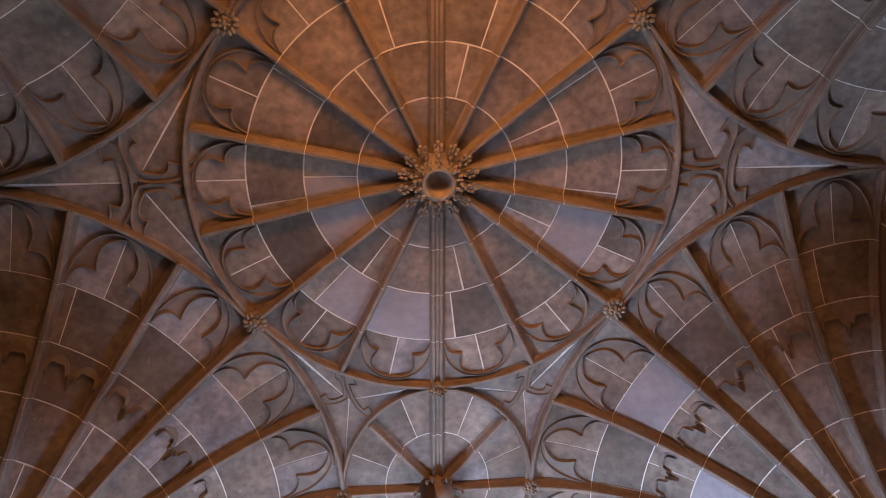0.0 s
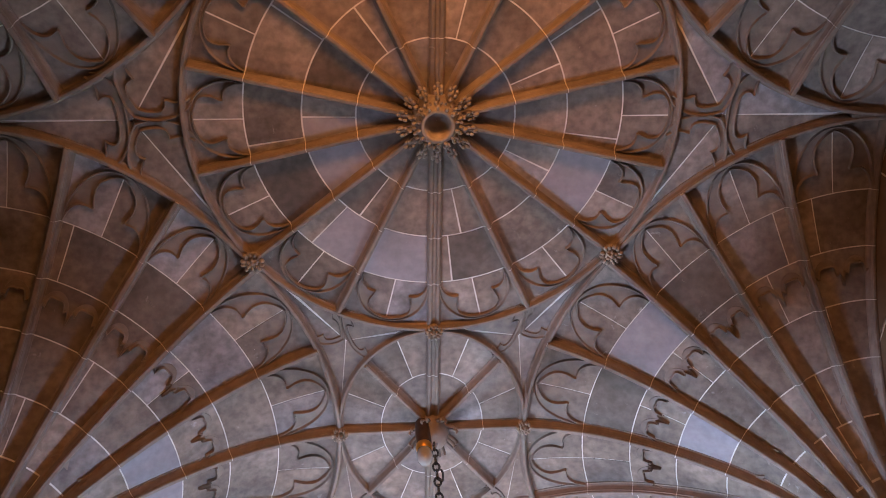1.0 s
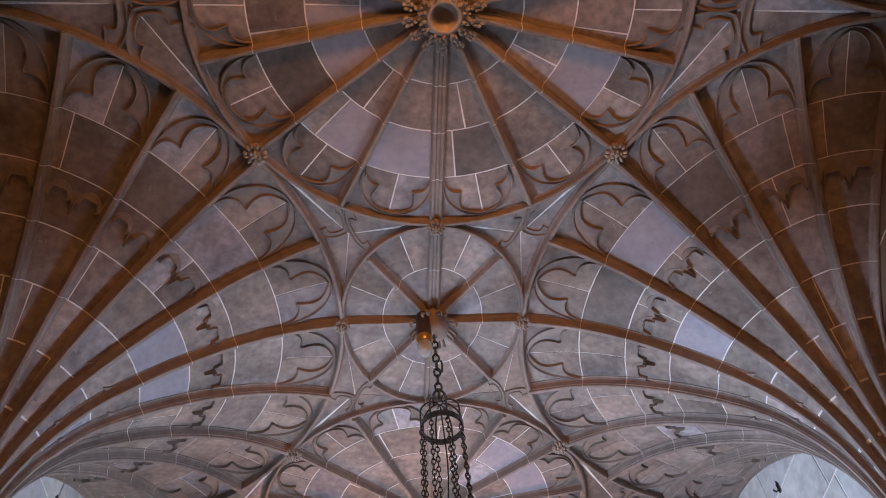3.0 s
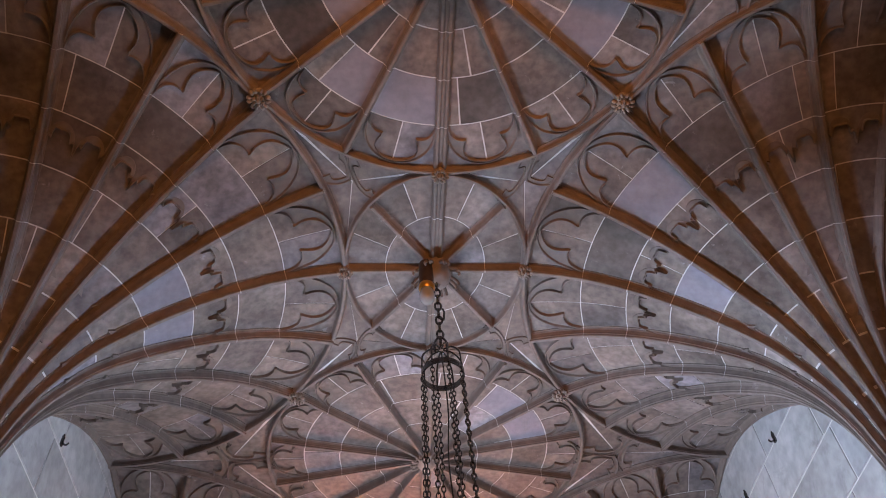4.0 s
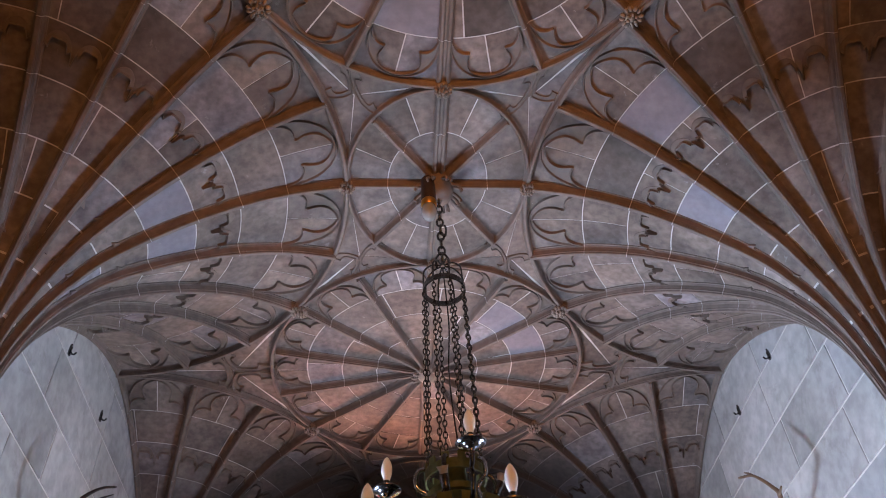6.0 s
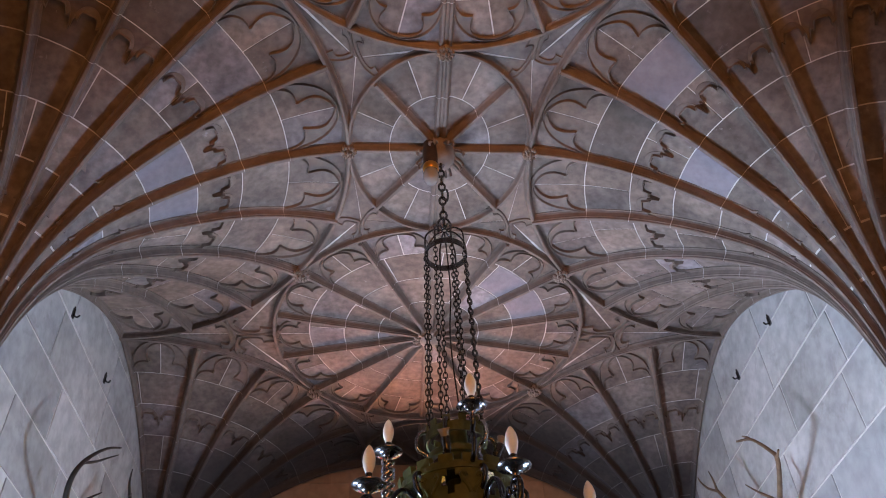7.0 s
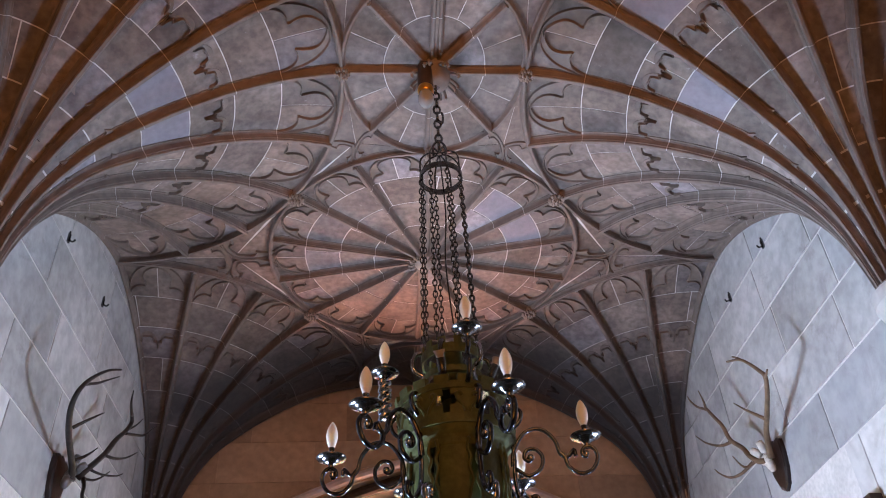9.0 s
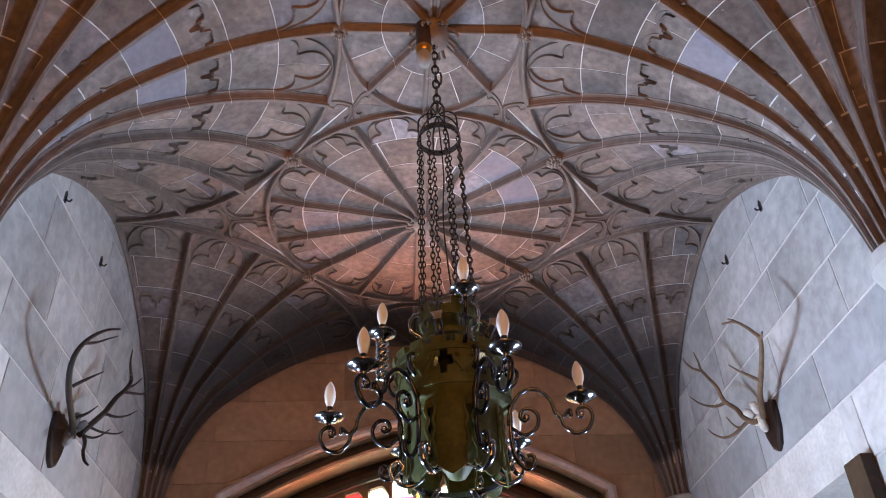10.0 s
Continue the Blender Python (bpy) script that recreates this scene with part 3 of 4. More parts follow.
def boss(x, y, size, petals, name="boss", label=""):
    """A carved rose: a ring of fat cupped petals with a notch in each, and a knob of small ones."""
    lots = [lathe([(0.001, -0.082), (size * 0.16, -0.080), (size * 0.26, -0.070), (size * 0.34, -0.056), (size * 0.72, -0.050), (size * 0.78, -0.040), (size * 0.6, -0.005)], 16)]
    leaf = lathe([(0.001, -1), (0.55, -0.8), (0.92, -0.35), (1, 0.1), (0.7, 0.7), (0.001, 1)], 8)
    for i in range(petals):
        m = Matrix.Rotation(2 * math.pi * i / petals, 4, "Z")
        for off in (-0.17, 0.17):
            lots.append(moved(leaf, m @ Matrix.Translation((size * 0.74, size * off, -0.054)) @ Matrix.Diagonal((size * 0.26, size * 0.17, 0.016, 1))))
        lots.append(moved(leaf, m @ Matrix.Rotation(math.pi / petals, 4, "Z") @ Matrix.Translation((size * 0.36, 0, -0.070)) @ Matrix.Diagonal((size * 0.18, size * 0.13, 0.013, 1))))
    v, f = merge(*lots)
    ob = mesh_object(name, v, f, boss_stone, ceiling, label, smooth=True)
    ob.location = (x, y, TOP)
    return ob


boss_stone = material("boss_stone", (0.25, 0.205, 0.175), 0.6, vary=0.25, grain=40, stain=14, bump=0.2)
for cc, rad in ((CIRCLE_A, RAD_A), (CIRCLE_C, RAD_C)):
    for sx in (-1, 1):
        for sy in (-1, 1):
            x, y = flower_point(cc, rad, sx, sy)
            boss(x, y, 0.056, 6)
boss(0, CIRCLE_A[1] + RAD_A + 0.005, 0.045, 6)
boss(0, CIRCLE_C[1] - RAD_C - 0.005, 0.045, 6)
for sx in (-1, 1):
    boss(sx * SMALL_X, 0, 0.045, 6)
hub_lots = [lathe([(0.115, 0.0), (0.105, -0.05), (0.088, -0.09), (0.074, -0.122), (0.064, -0.130), (0.056, -0.120), (0.050, -0.085), (0.036, -0.052), (0.001, -0.044)], 28)]
knob = lathe([(0.001, -1), (0.6, -0.75), (1, 0), (0.6, 0.75), (0.001, 1)], 6)
hub_rng = random.Random(3)
for i in range(14):
    m = Matrix.Rotation(2 * math.pi * (i + 0.5) / 14, 4, "Z")
    hub_lots.append(moved(tube([V(0.09, 0, -0.05), V(0.125, 0, -0.078), V(0.158, 0, -0.076)], [0.010, 0.007, 0.005], 6), m))
    for r, y, z, size in ((0.168, 0, 0.078, 0.013), (0.156, 0.016, 0.080, 0.011), (0.156, -0.016, 0.080, 0.011), (0.138, 0.013, 0.090, 0.010), (0.138, -0.013, 0.090, 0.010), (0.118, 0, 0.098, 0.011), (0.100, 0.011, 0.112, 0.010), (0.100, -0.011, 0.112, 0.010), (0.084, 0, 0.128, 0.011)):
        k = size * hub_rng.uniform(0.8, 1.15)
        hub_lots.append(moved(knob, m @ Matrix.Translation((r, y + hub_rng.uniform(-0.002, 0.002), -z)) @ Matrix.Diagonal((k * 1.15, k * 0.8, k * 0.75, 1))))
hub = merge(*hub_lots)
ob = mesh_object("pendant_boss", *hub, boss_stone, ceiling, "large leafy pendant boss with a hollow cup", smooth=True)
ob.location = (*CIRCLE_A, TOP)
hub2 = merge(petal_ring(14, 0.05, 0.115, 0.034, -0.055, 0.02, 1), lathe([(0.09, 0.0), (0.075, -0.05), (0.05, -0.085), (0.02, -0.1), (0.001, -0.1)], 20))
ob = mesh_object("pendant_boss", *hub2, boss_stone, ceiling, "leafy boss of radiating petals", smooth=True)
ob.location = (*CIRCLE_C, TOP)
TIPS = [moved(tube(smooth_path([(0.05, 0, -0.05), (0.085, 0, -0.062), (0.115, 0, -0.085), (0.128, 0, -0.105), (0.118, 0, -0.118)], 4), [0.013, 0.012, 0.012, 0.011, 0.011, 0.010, 0.010, 0.009, 0.009, 0.009, 0.008, 0.008, 0.008, 0.007, 0.006, 0.005, 0.004][:len(smooth_path([(0.05, 0, -0.05), (0.085, 0, -0.062), (0.115, 0, -0.085), (0.128, 0, -0.105), (0.118, 0, -0.118)], 4))], 6), Matrix.Rotation(radians(45 * i + d), 4, "Z")) for i in range(8) for d in (16, 29)]
hub3 = merge(*TIPS, lathe([(0.082, 0.0), (0.082, -0.07), (0.072, -0.115), (0.048, -0.145), (0.001, -0.155)], 20))
ob = mesh_object("pendant_boss", *hub3, rib_stone, ceiling, "dark brown boss with curled leaf tips", smooth=True)
ob.location = (0, 0, TOP)

# ---- walls, floor ----
COURSE = 0.335


def courses(level=3.467):
    z = level - COURSE * 11
    while z < TOP + 0.1:
        if z + COURSE > 0:
            yield max(z, 0.0), z + COURSE
        z += COURSE


def wall_body(name, lots, label):
    v, f = merge(*lots)
    return tagged(mesh_object(name, v, f, mortar), label, "wall", kind="structure")


WIN = (0.95, 2.00, 0.30, 2.97)


def side_wall(side, name):
    x0, x1 = sorted((side * HALF, side * (HALF + 0.70)))
    y0, y1, z0, z1 = WIN
    lots = [box(x0, BACK - 0.34, 0, x1, y0, TOP), box(x0, y1, 0, x1, END + 0.34, TOP), box(x0, y0, 0, x1, y1, z0), box(x0, y0, z1, x1, y1, TOP)]
    wall = wall_body(name, lots, "pale grey ashlar stone wall with white joints, dimmed brown where unseen")
    r = random.Random(11 + side)
    for za, zb in courses(3.60 if side > 0 else 3.535):
        y = BACK - r.uniform(0, 0.5)
        while y < END:
            w = r.uniform(0.62, 0.98)
            spans = [(max(y, BACK), min(y + w, END))]
            if zb > z0 + 0.01 and za < z1 - 0.01:
                spans = [(a, b) for a, b in ((spans[0][0], min(spans[0][1], y0)), (max(spans[0][0], y1), spans[0][1]))]
            for a, b in spans:
                if b - a > 0.05:
                    block(wall, side, a, b, za, zb, r)
            y += w
    return wall


def block(wall, side, a, b, za, zb, r):
    g, t = 0.0055, 0.004 + r.uniform(0, 0.002)
    xa, xb = side * (HALF + 0.0), side * (HALF - t)
    c = 0.002
    v = [V(xa, a + g, za + g), V(xa, b - g, za + g), V(xa, b - g, zb - g), V(xa, a + g, zb - g)]
    v += [V(xb, a + g + c, za + g + c), V(xb, b - g - c, za + g + c), V(xb, b - g - c, zb - g - c), V(xb, a + g + c, zb - g - c)]
    mesh_object("stone_block", v, [(4, 5, 6, 7), (0, 1, 5, 4), (1, 2, 6, 5), (2, 3, 7, 6), (3, 0, 4, 7)], near_stone if zb < 2.6 or b < 0.05 else grey_stone if side > 0 and 3.2 < za < 3.4 else upper_stone if za > 3.4 else wall_stone, wall)


wall_east = side_wall(1, "wall_east")
wall_west = side_wall(-1, "wall_west")


def arch_z(x, drop=0.0):
    return 4.30 - drop - 0.22 * abs(x) - 0.12 * x * x


def end_wall():
    hw, depth = 1.46, 0.90
    y0, y1 = END, END + depth
    xs = [-hw + 2 * hw * i / 40 for i in range(41)]
    lots = [box(-HALF - 0.34, y0, 0, -hw, y1, TOP), box(hw, y0, 0, HALF + 0.34, y1, TOP), box(-hw, y0, 0, hw, y1, 1.4)]
    v, f = [], []
    for x in xs:
        z = arch_z(x, 0.05)
        v += [V(x, y0, z), V(x, y1, z), V(x, y0, TOP), V(x, y1, TOP)]
    for i in range(40):
        a, b = i * 4, i * 4 + 4
        f += [(a, b, b + 1, a + 1), (a, a + 2, b + 2, b), (a + 1, b + 1, b + 3, a + 3)]
    lots.append((v, f))
    vv, ff = merge(*lots)
    wall = tagged(mesh_object("wall_north", vv, ff, end_stone), "brown sandstone end wall with a wide arched window", "wall", kind="structure")
    r = random.Random(5)
    for za, zb in courses():
        x = -HALF - r.uniform(0, 0.4)
        while x < HALF:
            w = r.uniform(0.55, 0.85)
            a, b = max(x, -HALF), min(x + w, HALF)
            x += w
            if b - a < 0.06 or zb < 2.0:
                continue
            g, t = 0.003, 0.006 + r.uniform(0, 0.003)
            n = 6
            pts = []
            for i in range(n + 1):
                q = a + g + (b - a - 2 * g) * i / n
                lo = za + g
                if abs(q) < hw + 0.10:
                    lo = max(lo, arch_z(q, -0.06))
                pts.append((q, min(lo, zb - g)))
            if all(zb - g - lo < 0.02 for q, lo in pts):
                continue
            v = [V(q, END, lo) for q, lo in pts] + [V(q, END, zb - g) for q, lo in pts] + [V(q, END - t, lo) for q, lo in pts] + [V(q, END - t, zb - g) for q, lo in pts]
            m = n + 1
            f = []
            for i in range(n):
                f += [(2 * m + i, 2 * m + i + 1, 3 * m + i + 1, 3 * m + i), (i, i + 1, 2 * m + i + 1, 2 * m + i), (m + i, m + i + 1, 3 * m + i + 1, 3 * m + i)]
            f += [(0, m, 3 * m, 2 * m), (n, m + n, 3 * m + n, 2 * m + n)]
            mesh_object("stone_block", v, f, end_stone, wall)
    return wall


wall_north = end_wall()


def arch_mould(drop, y, profile, name, mat, hw, tail, parent):
    """A moulding along the window's arch, with a short straight drop at each end."""
    xs = [-hw + 2 * hw * i / 48 for i in range(49)]
    path = [V(x, y, arch_z(x, drop)) for x in xs]
    path = [path[0] - V(0, 0, tail)] + path + [path[-1] - V(0, 0, tail)]
    v, f = sweep(path, [V(0, -1, 0)] * len(path), profile)
    return mesh_object(name, v, f, mat, parent)


HOOD = [(-0.035, -0.02), (-0.035, 0.02), (-0.02, 0.045), (0.0, 0.055), (0.02, 0.045), (0.03, 0.02), (0.03, -0.02)]
# pale pink base colour carries the window's glow on the hood
lit_hood_stone = material("lit_hood_stone", (0.56, 0.47, 0.46), 0.6, vary=0.15, grain=22, stain=4)
arch_mould(0.0, END, HOOD, "hood_mould", lit_hood_stone, 1.50, 0.10, wall_north)

window_1 = thing("window_1", "arched stained glass window of yellow and red lights", "window", kind="structure")
# dark oak colour stands in for shade in the reveal, which the glass lamp overlights
arch_mould(0.10, END + 0.10, [(a * 1.3, b) for a, b in HOOD], "arch_frame", dark_oak, 1.42, 1.6, window_1)
arch_mould(0.12, END + 0.62, [(a * 2.0, b) for a, b in HOOD], "inner_frame", dark_oak, 1.36, 1.6, window_1)
GLASS_Y = END + 0.78
glow = bpy.data.materials.new("bright_sky")
glow.use_nodes = True
em = glow.node_tree.nodes.new("ShaderNodeEmission")
em.inputs[0].default_value, em.inputs[1].default_value = (1.0, 0.97, 0.9, 1), 4.0
glow.node_tree.links.new(em.outputs[0], glow.node_tree.nodes["Material Output"].inputs[0])
sky_card = mesh_object("backdrop", [V(-4, END + 2.6, 0.2), V(4, END + 2.6, 0.2), V(4, END + 2.6, 7.5), V(-4, END + 2.6, 7.5)], [(0, 3, 2, 1)], glow)
tagged(sky_card, "bright overcast sky behind the coloured glass", "sky", kind="structure")
day = bpy.data.materials.new("day_sky")
day.use_nodes = True
em = day.node_tree.nodes.new("ShaderNodeEmission")
em.inputs[0].default_value, em.inputs[1].default_value = (*COOL, 1), 1.2
day.node_tree.links.new(em.outputs[0], day.node_tree.nodes["Material Output"].inputs[0])
for side in (-1, 1):
    x = side * (HALF + 2.2)
    card = mesh_object("backdrop", [V(x, -1.5, -0.2), V(x, 4.5, -0.2), V(x, 4.5, 5.0), V(x, -1.5, 5.0)], [(0, 1, 2, 3) if side < 0 else (3, 2, 1, 0)], day)
    tagged(card, "pale bluish daylight sky outside the side window", "sky", kind="structure")
TINTS = [glass("amber_glass", (0.95, 0.62, 0.10)), glass("pale_glass", (0.98, 0.93, 0.70)), glass("red_glass", (0.70, 0.03, 0.03)), glass("violet_glass", (0.30, 0.12, 0.45)), glass("green_glass", (0.15, 0.40, 0.12))]


def stained_lights():
    w, n = 0.205, 12
    for i in range(n):
        x = (i - (n - 1) / 2) * w
        top = arch_z(x, 0.20) + (0.02 if i % 2 else 0.0)
        rows = [(top - 0.16, top), (top - 0.42, top - 0.16), (top - 0.75, top - 0.42), (1.4, top - 0.75)]
        for j, (za, zb) in enumerate(rows):
            mat = TINTS[(1 if (i % 3) else 0) if j == 0 and i in (4, 5, 6, 7, 8) else (2 if j == 0 else (i * 2 + j * 3) % 5)]
            hw = w / 2 - 0.012
            v = [V(x - hw, GLASS_Y, za), V(x + hw, GLASS_Y, za)]
            if j == 0:
                for k in range(11):
                    a = math.pi * k / 10
                    c = abs(math.sin(2.5 * a)) * 0.012
                    v.append(V(x + math.cos(a) * (hw - c), GLASS_Y, zb - 0.09 + (0.09 - c) * math.sin(a) ** 0.8))
            else:
                v += [V(x + hw, GLASS_Y, zb - 0.006), V(x - hw, GLASS_Y, zb - 0.006)]
            pane = mesh_object("pane", v + [p + V(0, 0.004, 0) for p in v], [tuple(range(len(v))), tuple(range(2 * len(v) - 1, len(v) - 1, -1))], mat, window_1)
            pane.visible_shadow = False
    for i in range(n + 1):
        x = (i - n / 2) * w
        v, f = box(x - 0.016, GLASS_Y - 0.05, 1.4, x + 0.016, GLASS_Y + 0.03, arch_z(x, 0.12))
        mesh_object("mullion", v, f, end_stone, window_1)
    # the stone over the heads of the lights
    for i in range(n):
        x = (i - (n - 1) / 2) * w
        top = arch_z(x, 0.20) + (0.02 if i % 2 else 0.0)
        hw = w / 2
        arc = []
        for k in range(11):
            a = math.pi * k / 10
            c = abs(math.sin(2.5 * a)) * 0.012
            arc.append((x + math.cos(a) * (hw - 0.012 - c), top - 0.09 + (0.09 - c) * math.sin(a) ** 0.8))
        v, f = [], []
        for k, (ax, az) in enumerate(arc):
            ox = x + hw * (1 - 2 * k / 10)
            for yy in (GLASS_Y - 0.04, GLASS_Y + 0.02):
                v += [V(ax, yy, az), V(ox, yy, arch_z(ox, 0.06))]
        for k in range(10):
            a = k * 4
            f += [(a, a + 1, a + 5, a + 4), (a, a + 4, a + 6, a + 2), (a + 2, a + 6, a + 7, a + 3)]
        mesh_object("light_head", v, f, end_stone, window_1)


stained_lights()


def side_window(side, name):
    y0, y1, z0, z1 = WIN
    ob = thing(name, "tall window with a dark oak frame in the ashlar wall", "window", kind="structure")
    x = side * (HALF + 0.62)

    def bar(nm, ya, za, yb, zb, d=0.05, mat=dark_oak):
        xs = sorted((x - side * d, x + side * d))
        mesh_object(nm, *box(xs[0], ya, za, xs[1], yb, zb), mat, ob)
    bar("window_frame", y0 + 0.004, z0 + 0.004, y0 + 0.07, z1 - 0.004)
    bar("window_frame", y1 - 0.07, z0 + 0.004, y1 - 0.004, z1 - 0.004)
    bar("window_frame", y0 + 0.07, z1 - 0.07, y1 - 0.07, z1 - 0.004)
    bar("window_frame", y0 + 0.07, z0 + 0.004, y1 - 0.07, z0 + 0.07)
    bar("mullion", (y0 + y1) / 2 - 0.025, z0 + 0.07, (y0 + y1) / 2 + 0.025, z1 - 0.07, 0.04)
    for q in (0, 1):
        ya, yb = (y0 + 0.07, (y0 + y1) / 2 - 0.025) if q == 0 else ((y0 + y1) / 2 + 0.025, y1 - 0.07)
        p = mesh_object("pane", *box(min(x, x + side * 0.005), ya, z0 + 0.07, max(x, x + side * 0.005), yb, z1 - 0.07), clear_glass, ob)
        p.visible_shadow = False
    return ob


side_window(1, "window_2")
side_window(-1, "window_3")
# unseen back wall; its doorway and upper opening are added for the warm lamps
lots = [box(-HALF - 0.34, BACK - 0.34, 0, -0.8, BACK, TOP), box(0.8, BACK - 0.34, 0, HALF + 0.34, BACK, TOP), box(-0.8, BACK - 0.34, 2.15, 0.8, BACK, 3.75), box(-0.8, BACK - 0.34, 4.30, 0.8, BACK, TOP)]
lots += [box(-1.1, BACK - 1.6, 0, -0.8, BACK - 0.34, 2.4), box(0.8, BACK - 1.6, 0, 1.1, BACK - 0.34, 2.4), box(-1.1, BACK - 1.9, 0, 1.1, BACK - 1.6, 2.4), box(-1.1, BACK - 1.9, 4.30, 1.1, BACK - 0.34, 4.55), box(-1.1, BACK - 1.9, 2.4, -0.8, BACK - 0.34, 4.30), box(0.8, BACK - 1.9, 2.4, 1.1, BACK - 0.34, 4.30), box(-0.8, BACK - 1.9, 2.4, 0.8, BACK - 1.6, 4.30), box(-0.8, BACK - 1.6, -0.2, 0.8, BACK - 0.34, 0.0)]
v, f = merge(*lots)
tagged(mesh_object("wall_south", v, f, end_stone), "unseen brown stone wall with two openings added for warm lamps", "wall", kind="structure")
v, f = box(-HALF - 0.34, BACK - 0.34, -0.2, HALF + 0.34, END + 0.34, -0.004)
floor = tagged(mesh_object("floor", v, f, mortar), "dark stone slab floor", "floor", kind="structure")
for i in range(7):
    for j in range(11):
        x0, y0 = -HALF + i * 0.585, BACK + j * 0.617
        mesh_object("slab", *box(x0 + 0.003, y0 + 0.003, -0.006, x0 + 0.582, y0 + 0.614, 0.0), floor_stone, floor)
v, f = box(-60, -60, -0.5, 60, 60, -0.25)
tagged(mesh_object("ground", v, f, material("lawn", (0.08, 0.11, 0.04), 0.9, vary=0.3, grain=6, stain=0.3)), "plain grass round the house", "ground", kind="structure")


# dark oak shutter folded back beside the east window
mesh_object("shutter", *box(1.975, 0.78, 1.2, 2.036, 0.945, 2.955), dark_oak, bpy.data.objects["window_2"], "dark oak shutter folded back beside the window")
# springer capitals
cap_stone = material("capital_stone", (0.44, 0.43, 0.42), 0.6, vary=0.12)
for side, fy, lo, hi in FANS:
    a0, a1 = FAN_ANGLES[lo], FAN_ANGLES[hi]
    prof = [(0.10, 3.10), (0.115, 3.14), (0.12, 3.30), (0.15, 3.42), (0.185, 3.50), (0.185, 3.56), (0.165, 3.58), (0.06, 3.585)]
    v, f, n = [], [], 16
    for r, z in prof:
        for i in range(n + 1):
            a = radians(a0 + (a1 - a0) * i / n)
            v.append(V(side * (HALF - r * math.cos(a)), fy + r * math.sin(a), z))
    for j in range(len(prof) - 1):
        for i in range(n):
            k = j * (n + 1) + i
            f.append((k, k + 1, k + n + 2, k + n + 1))
    cap = tagged(mesh_object("capital", v, f, cap_stone), "pale stone springer capital under the fan vault", "capital", "springer capitals", "structure")


# ---- chandelier ----
def chain(p, q, link=0.042, wire=0.0042, width=0.020):
    """Oval links, each turned a quarter to the next."""
    p, q = Vector(p), Vector(q)
    n = max(2, int((q - p).length / (link * 0.78)))
    t = (q - p).normalized()
    s = t.orthogonal().normalized()
    u = t.cross(s)
    lots = []
    for i in range(n):
        c = p.lerp(q, (i + 0.5) / n)
        w = (s + u).normalized() if i % 2 else (s - u).normalized()
        ring = [c + t * (math.sin(2 * math.pi * k / 10) * link * 0.5) + w * (math.cos(2 * math.pi * k / 10) * width * 0.5) for k in range(11)]
        lots.append(tube(ring, wire, 5))
    return merge(*lots)


chandelier = thing("chandelier", "wrought iron and bronze chandelier with candle bulbs hung on chains", "chandelier", at=(0, 0, 0))


def ch(name, lot, mat, label="", parent=None, smooth=True):
    if name in ("main_crown", "battlement", "crown_floor", "collar", "shield_plate", "lower_ring"):
        lot = moved(lot, Matrix.Diagonal((0.93, 0.93, 1, 1)))
    return mesh_object(name, *lot, mat, parent or chandelier, label, smooth=smooth)


ch("ceiling_hook", merge(tube(smooth_path([(0, 0, 4.90), (0.012, 0, 4.86), (0, 0, 4.83), (-0.012, 0, 4.86)], 5), 0.011, 6)), steel)
ch("chain", chain((0, 0, 4.86), (0, 0, 4.40), 0.06, 0.006, 0.032), iron)
ch("chain_hook", tube(smooth_path([(0.0, 0, 4.60), (0.02, -0.01, 4.57), (0.028, -0.01, 4.62), (0.022, -0.01, 4.65)], 5), 0.006, 6), iron)
ch("shackle", merge(tube(smooth_path([(-0.028, 0, 4.36), (-0.03, 0, 4.42), (0, 0, 4.46), (0.03, 0, 4.42), (0.028, 0, 4.36)], 6), 0.006, 6)), iron)
RZ, RR = 4.30, 0.097
ch("upper_ring", lathe([(RR - 0.004, RZ - 0.10), (RR + 0.004, RZ - 0.10), (RR + 0.004, RZ - 0.072), (RR - 0.004, RZ - 0.072), (RR - 0.004, RZ - 0.10)], 32), iron, "iron ring that spreads the chains", smooth=False)
for i in range(8):
    a = radians(45 * i + 12)
    c, s_ = math.cos(a), math.sin(a)
    ch("ring_stay", tube(smooth_path([(0.01 * c, 0.01 * s_, 4.37), (RR * 0.55 * c, RR * 0.55 * s_, 4.365), (RR * 0.95 * c, RR * 0.95 * s_, 4.32), (RR * 1.02 * c, RR * 1.02 * s_, RZ - 0.04), (RR * c, RR * s_, RZ - 0.09)], 5), 0.0045, 6), iron)
    ch("chain", chain((RR * c, RR * s_, RZ - 0.09), (0.112 * c, 0.112 * s_, 3.28), 0.036, 0.0030, 0.017), iron)
ch("flex", tube(smooth_path([(0.0, 0, 4.36), (0.012, 0, 4.0), (0.0, 0.01, 3.7), (0.03, 0, 3.2)], 6), 0.0035, 6), iron, "black electric flex")


